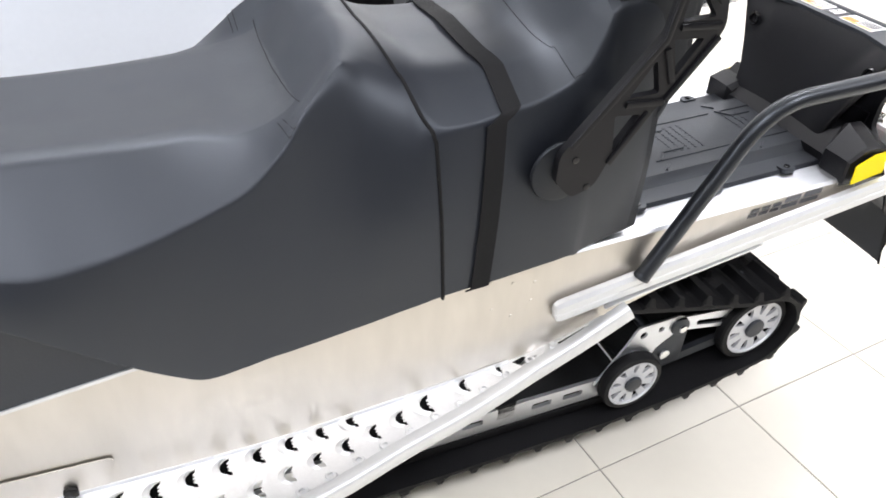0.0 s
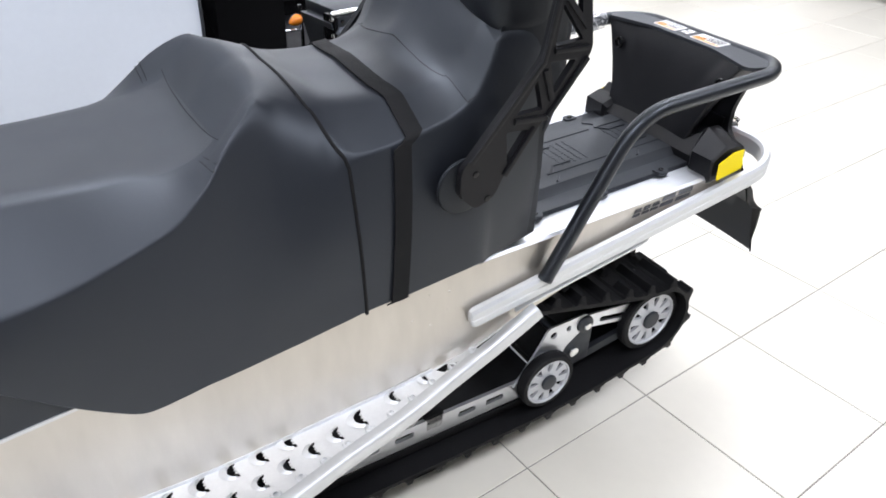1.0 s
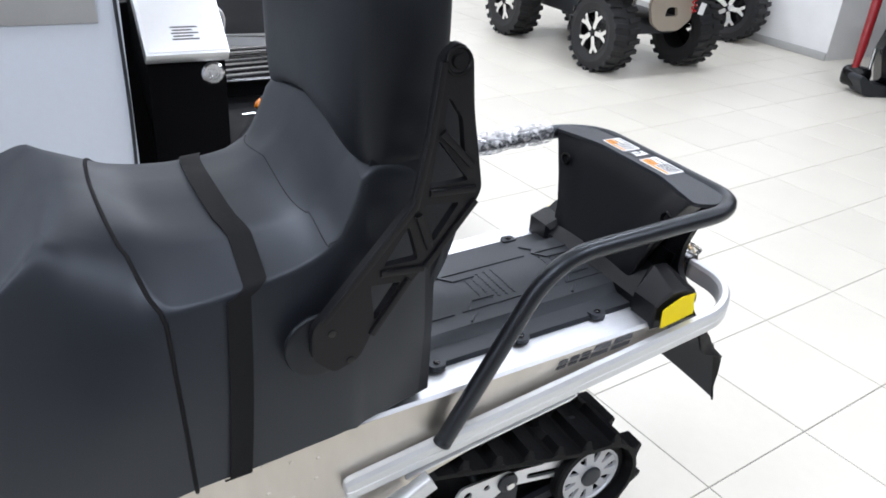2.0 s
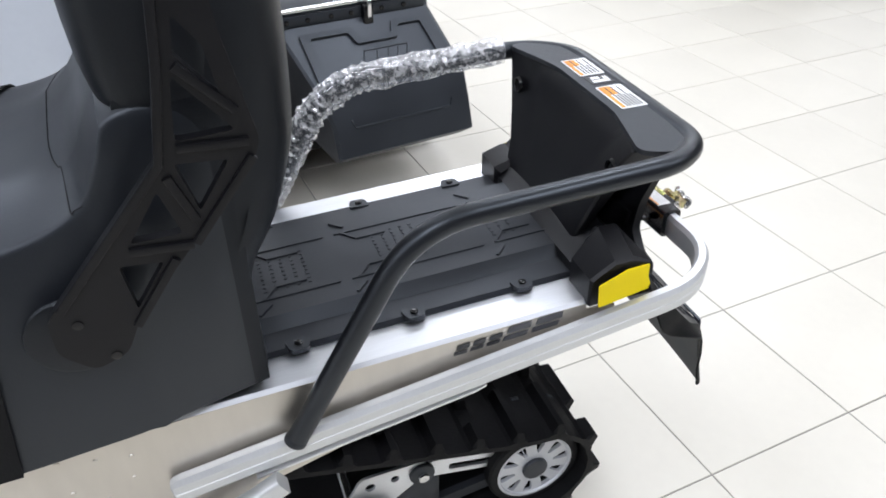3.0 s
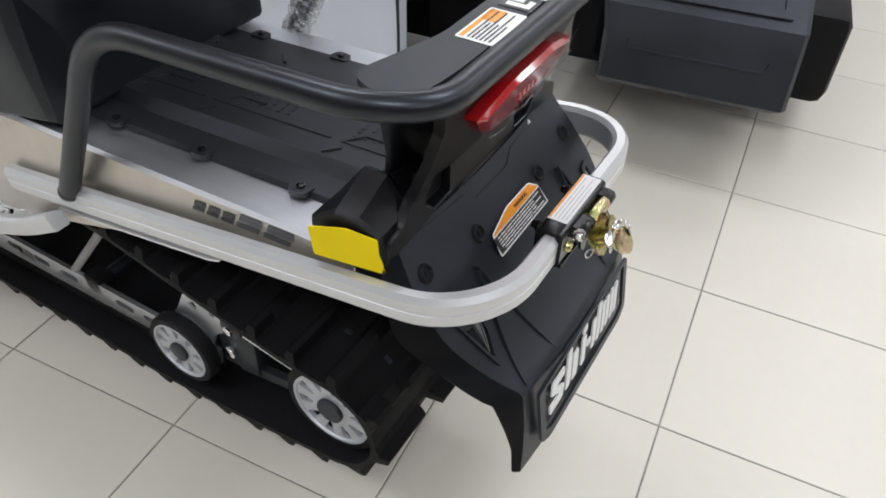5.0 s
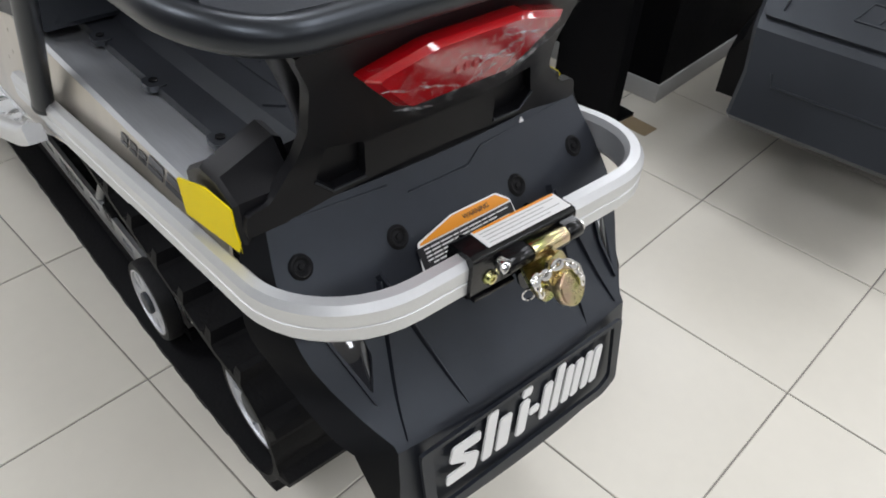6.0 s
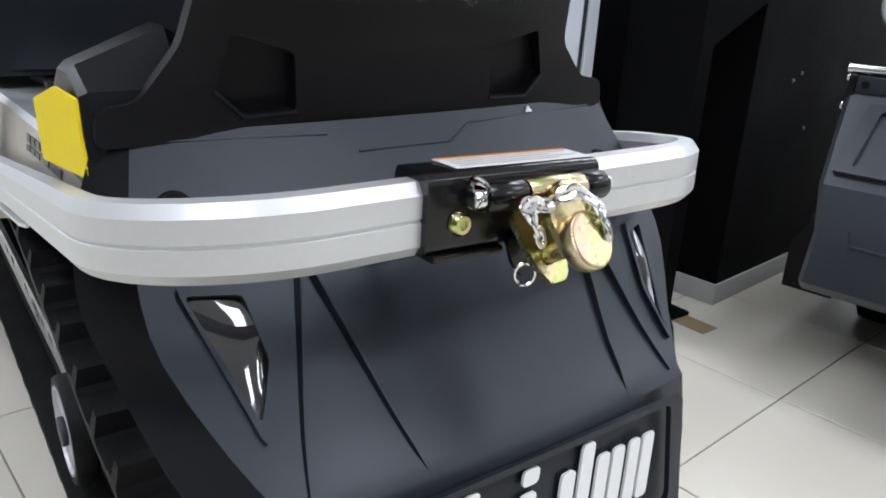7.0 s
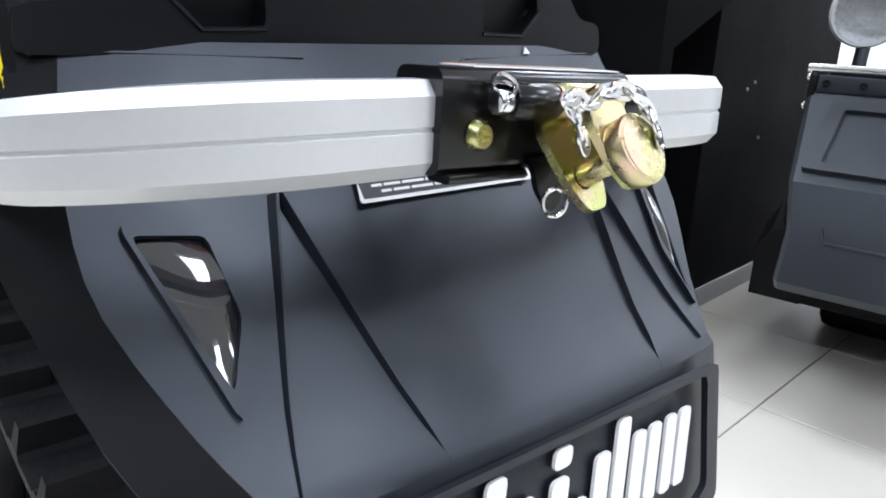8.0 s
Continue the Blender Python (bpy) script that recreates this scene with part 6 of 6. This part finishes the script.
def build_wheel_thing(bm_parent, c, axis, r, w, tread=22):
    """A knobbly tyre and spoked rim under a thing."""
    ax = Vector(axis).normalized()
    bm = bmesh.new()
    lathe(bm, c, axis, [(r * 0.55, -w * 0.42), (r * 0.75, -w * 0.52), (r * 0.93, -w * 0.48), (r * 0.98, -w * 0.3), (r * 0.98, w * 0.3), (r * 0.93, w * 0.48), (r * 0.75, w * 0.52), (r * 0.55, w * 0.42), (r * 0.55, -w * 0.42)], 40)
    m = Matrix.Translation(c) @ ax.to_track_quat("Z", "Y").to_matrix().to_4x4()
    tyre = part("tyre", bm, TYRE, bm_parent, angle=30)
    bm = bmesh.new()
    box(bm, (-0.018, -0.020, -w * 0.24), (0.010, 0.020, w * 0.24), 0.004, 1)
    block = finish(bm, "tread_block", False)
    block.materials.append(TYRE)
    for i in range(tread):
        a = 360 * i / tread
        for k, h in ((-0.3, 8), (0.3, -8)):
            ob = new("tread_block", block)
            ob.matrix_basis = m @ pose(0, 0, 0, 0, 0, a + (4 if k > 0 else -4)) @ pose(r * 0.985, 0, k * w, h, 0, 0)
            ob.parent = tyre
    bm = bmesh.new()
    lathe(bm, c, axis, [(r * 0.56, w * 0.30), (r * 0.56, w * 0.43), (r * 0.50, w * 0.44), (r * 0.49, w * 0.25), (r * 0.1, w * 0.20)], 36)
    part("rim_well", bm, GLOSSBLK, tyre)
    bm = bmesh.new()
    lathe(bm, c, axis, [(r * 0.50, w * 0.42), (r * 0.56, w * 0.44), (r * 0.575, w * 0.42)], 36)
    part("rim_edge", bm, GLOSSBLK, tyre)
    for i in range(5):
        bm = bmesh.new()
        mm = m @ pose(0, 0, w * 0.38, 0, 0, 72 * i)
        plate(bm, rounded([(r * 0.10, -r * 0.06), (r * 0.34, -r * 0.07), (r * 0.52, -r * 0.17), (r * 0.54, -r * 0.08), (r * 0.42, 0.0), (r * 0.54, r * 0.08), (r * 0.52, r * 0.17), (r * 0.34, r * 0.07), (r * 0.10, r * 0.06)], 0.008, 2), [], lambda u, v, q: mm @ Vector((u, v, q)), 0.018)
        part("spoke", bm, CHROME, tyre)
    return tyre


def build_quad():
    th = thing("quad_bike", (3.5, 4.1, 0), "champagne and black quad bike with knobbly tyres", "quad bike")
    for x, sd in ((3.10, -1), (3.98, 1)):
        for y in (3.60, 4.90):
            build_wheel_thing(th, (x, y, 0.298), (sd, 0, 0), 0.298, 0.23)
    bm = bmesh.new()
    plate(bm, rounded([(3.36, 0.40), (3.46, 0.34), (3.64, 0.34), (3.76, 0.42), (3.78, 0.56), (3.68, 0.64), (3.42, 0.64), (3.32, 0.56)], 0.03, 3), [rounded([(3.48, 0.45), (3.62, 0.45), (3.60, 0.52), (3.50, 0.52)], 0.02, 2)[::-1]], lambda u, v, w: (u, 3.36 + w - 0.25 * (0.6 - v) * 0.2, v), 0.03)
    part("front_bumper", bm, TAN, th, "champagne coloured skid plate and bumper")
    bm = bmesh.new()
    box(bm, (3.32, 3.50, 0.28), (3.78, 5.1, 0.42), 0.03)
    part("frame", bm, MATTE, th)
    bm = bmesh.new()
    loft(bm, [[(3.54 - w, 3.30 + dy, z), (3.54 + w, 3.30 + dy, z), (3.54 + w * 0.9, 5.2, z + dz), (3.54 - w * 0.9, 5.2, z + dz)] for w, dy, z, dz in ((0.30, 0.12, 0.58, 0.0), (0.52, 0.0, 0.66, 0.0), (0.50, 0.05, 0.82, 0.02), (0.22, 0.35, 0.95, -0.02))])
    part("bodywork", bm, TAN, th, "champagne painted bodywork", angle=25)
    for x in (3.20, 3.30):
        bm = bmesh.new()
        sweep(bm, [(x, 3.62, 0.33), (x + 0.12, 3.62, 0.62)], circle(0.022, 12), up=(0, 1, 0))
        part("shock", bm, RED if x < 3.25 else CHROME, th)
    bm = bmesh.new()
    sweep(bm, [(3.72 + 0.02 * math.cos(i * 1.2), 3.30 + 0.02 * math.sin(i * 1.2), 0.62 - 0.008 * i) for i in range(18)], circle(0.006, 6))
    part("coil_lead", bm, RED, th)
    bm = bmesh.new()
    box(bm, (-0.03, -0.002, -0.09), (0.03, 0.002, 0.0), m=pose(3.80, 3.28, 0.56, 0, 14, 0))
    part("hang_tag", bm, WHITE, th, smooth=False)
    # dark tracked machine behind it
    th = thing("parked_tyre", (5.05, 4.35, 0), "large dark knobbly tyre standing against the white wall", "tyre")
    build_wheel_thing(th, (5.22, 4.22, 0.31), (-1, -0.3, 0), 0.31, 0.26)


def build_red_sled():
    th = thing("red_snowmobile", (5.3, 2.3, 0), "dark snowmobile with a red front shock", "snowmobile")
    bm = bmesh.new()
    out = [(-0.12, 0.16), (-0.06, 0.05), (0.0, 0.03), (0.85, 0.03), (0.95, 0.12), (0.93, 0.15), (0.72, 0.085), (0.0, 0.13), (-0.10, 0.20)]
    m = pose(4.82, 2.42, 0, 0, 0, -20)
    plate(bm, rounded(out, 0.02, 2), [], lambda u, v, w: m @ Vector((u, w - 0.08, v - 0.03)), 0.16)
    part("ski", bm, MATTE, th)
    bm = bmesh.new()
    box(bm, (4.74, 2.42, 0.04), (4.90, 2.62, 0.20), 0.05, 3)
    part("spindle", bm, GLOSSBLK, th)
    bm = bmesh.new()
    sweep(bm, [(4.78, 2.52, 0.16), (4.82, 2.54, 0.34), (4.88, 2.58, 0.72)], circle(0.034, 16), up=(0, 1, 0), scales=[0.75, 1.0, 1.1])
    part("shock", bm, DARKRED, th, "dark red front shock")
    bm = bmesh.new()
    sweep(bm, [(4.85, 2.44, 0.12), (4.90, 2.48, 0.34)], circle(0.014, 10), up=(0, 1, 0))
    part("shock_rod", bm, CHROME, th)
    bm = bmesh.new()
    rings = []
    for x, zl, zh, hw in ((4.86, 0.16, 0.70, 0.30), (4.98, 0.05, 0.84, 0.44), (5.7, 0.10, 0.92, 0.46), (6.6, 0.24, 0.98, 0.40), (7.0, 0.3, 0.9, 0.3)):
        rings.append([(x, 2.10 + hw * a, zl + (zh - zl) * b) for a, b in ((-0.8, 0), (0.8, 0), (1, 0.35), (0.8, 0.8), (0.4, 1), (-0.4, 1), (-0.8, 0.8), (-1, 0.35))])
    loft(bm, rings)
    part("cowl", bm, GLOSSBLK, th, "dark blue-grey cowl", angle=30)
    bm = bmesh.new()
    box(bm, (5.3, 1.85, 0.0), (7.0, 2.35, 0.24), 0.05)
    part("belly", bm, RUBBER, th)


def build_far_rack():
    """Machine behind the pedestal: dark body, silver rack tubes."""
    th = thing("utility_machine", (0.05, 2.5, 0), "dark parked machine with silver luggage rack tubes", "machine")
    bm = bmesh.new()
    rings = []
    for x, z, hw in ((-0.42, 0.20, 0.36), (-0.45, 0.36, 0.40), (-0.30, 0.48, 0.40), (-0.28, 0.498, 0.38)):
        rings.append([(x, 2.30, z), (x, 3.3, z), (0.40, 3.3, z), (0.40, 2.30, z)])
    loft(bm, rings)
    part("body", bm, GLOSSBLK, th, angle=25)
    bm = bmesh.new()
    box(bm, (-0.22, 2.27, 0.0), (0.36, 3.2, 0.22), 0.05)
    part("skirt", bm, RUBBER, th)
    bm = bmesh.new()
    box(bm, (-0.42, 2.24, 0.500), (0.40, 2.95, 0.512), 0.004)
    part("rack_deck", bm, GLOSSBLK, th, "black luggage rack deck")
    for i in range(6):
        bm = bmesh.new()
        sweep(bm, [(-0.40 + 0.02 * i, 2.27 + 0.09 * i, 0.522), (0.38, 2.34 + 0.09 * i, 0.522)], circle(0.008, 10))
        part("rack_tube", bm, CHROME, th)
    bm = bmesh.new()
    sweep(bm, ease_path([(-0.40, 3.2, 0.64), (-0.40, 2.52, 0.64), (0.40, 2.52, 0.60), (0.40, 3.2, 0.60)], 0.12, 6), [(-0.010, -0.022), (0.010, -0.022), (0.010, 0.022), (-0.010, 0.022)])
    part("rack_rail", bm, EXTR, th, "broad silver rack rail")
    for z in (0.395, 0.46):
        bm = bmesh.new()
        sweep(bm, [(-0.44, 2.285, z - 0.06), (0.38, 2.285, z - 0.09)], circle(0.008, 8))
        part("trim_line", bm, EXTR, th)
    bm = bmesh.new()
    rings = []
    for x, h in ((-0.30, 0.02), (-0.2, 0.10), (0.05, 0.13), (0.30, 0.10), (0.38, 0.02)):
        rings.append([(x, 2.62 - h, 0.66), (x, 3.05 + h, 0.66), (x, 3.0, 0.68 + h), (x, 2.66, 0.68 + h)])
    loft(bm, rings)
    part("seat", bm, RUBBER, th, angle=40)


def build_stand():
    for x in (-1.35, -0.62):
        th = thing("support_block", (x, 0, 0), "low black block carrying the snowmobile track", "block", group="support blocks")
        bm = bmesh.new()
        box(bm, (x - 0.05, -0.16, 0), (x + 0.05, 0.16, 0.098), 0.006)
        part("block", bm, BLACKPANEL, th)


build_room()
build_lights()
build_snowmobile()
build_stand()
build_board()
build_pedestal()
build_cabinet()
build_cargo_box()
build_quad()
build_red_sled()
build_far_rack()
build_floor()
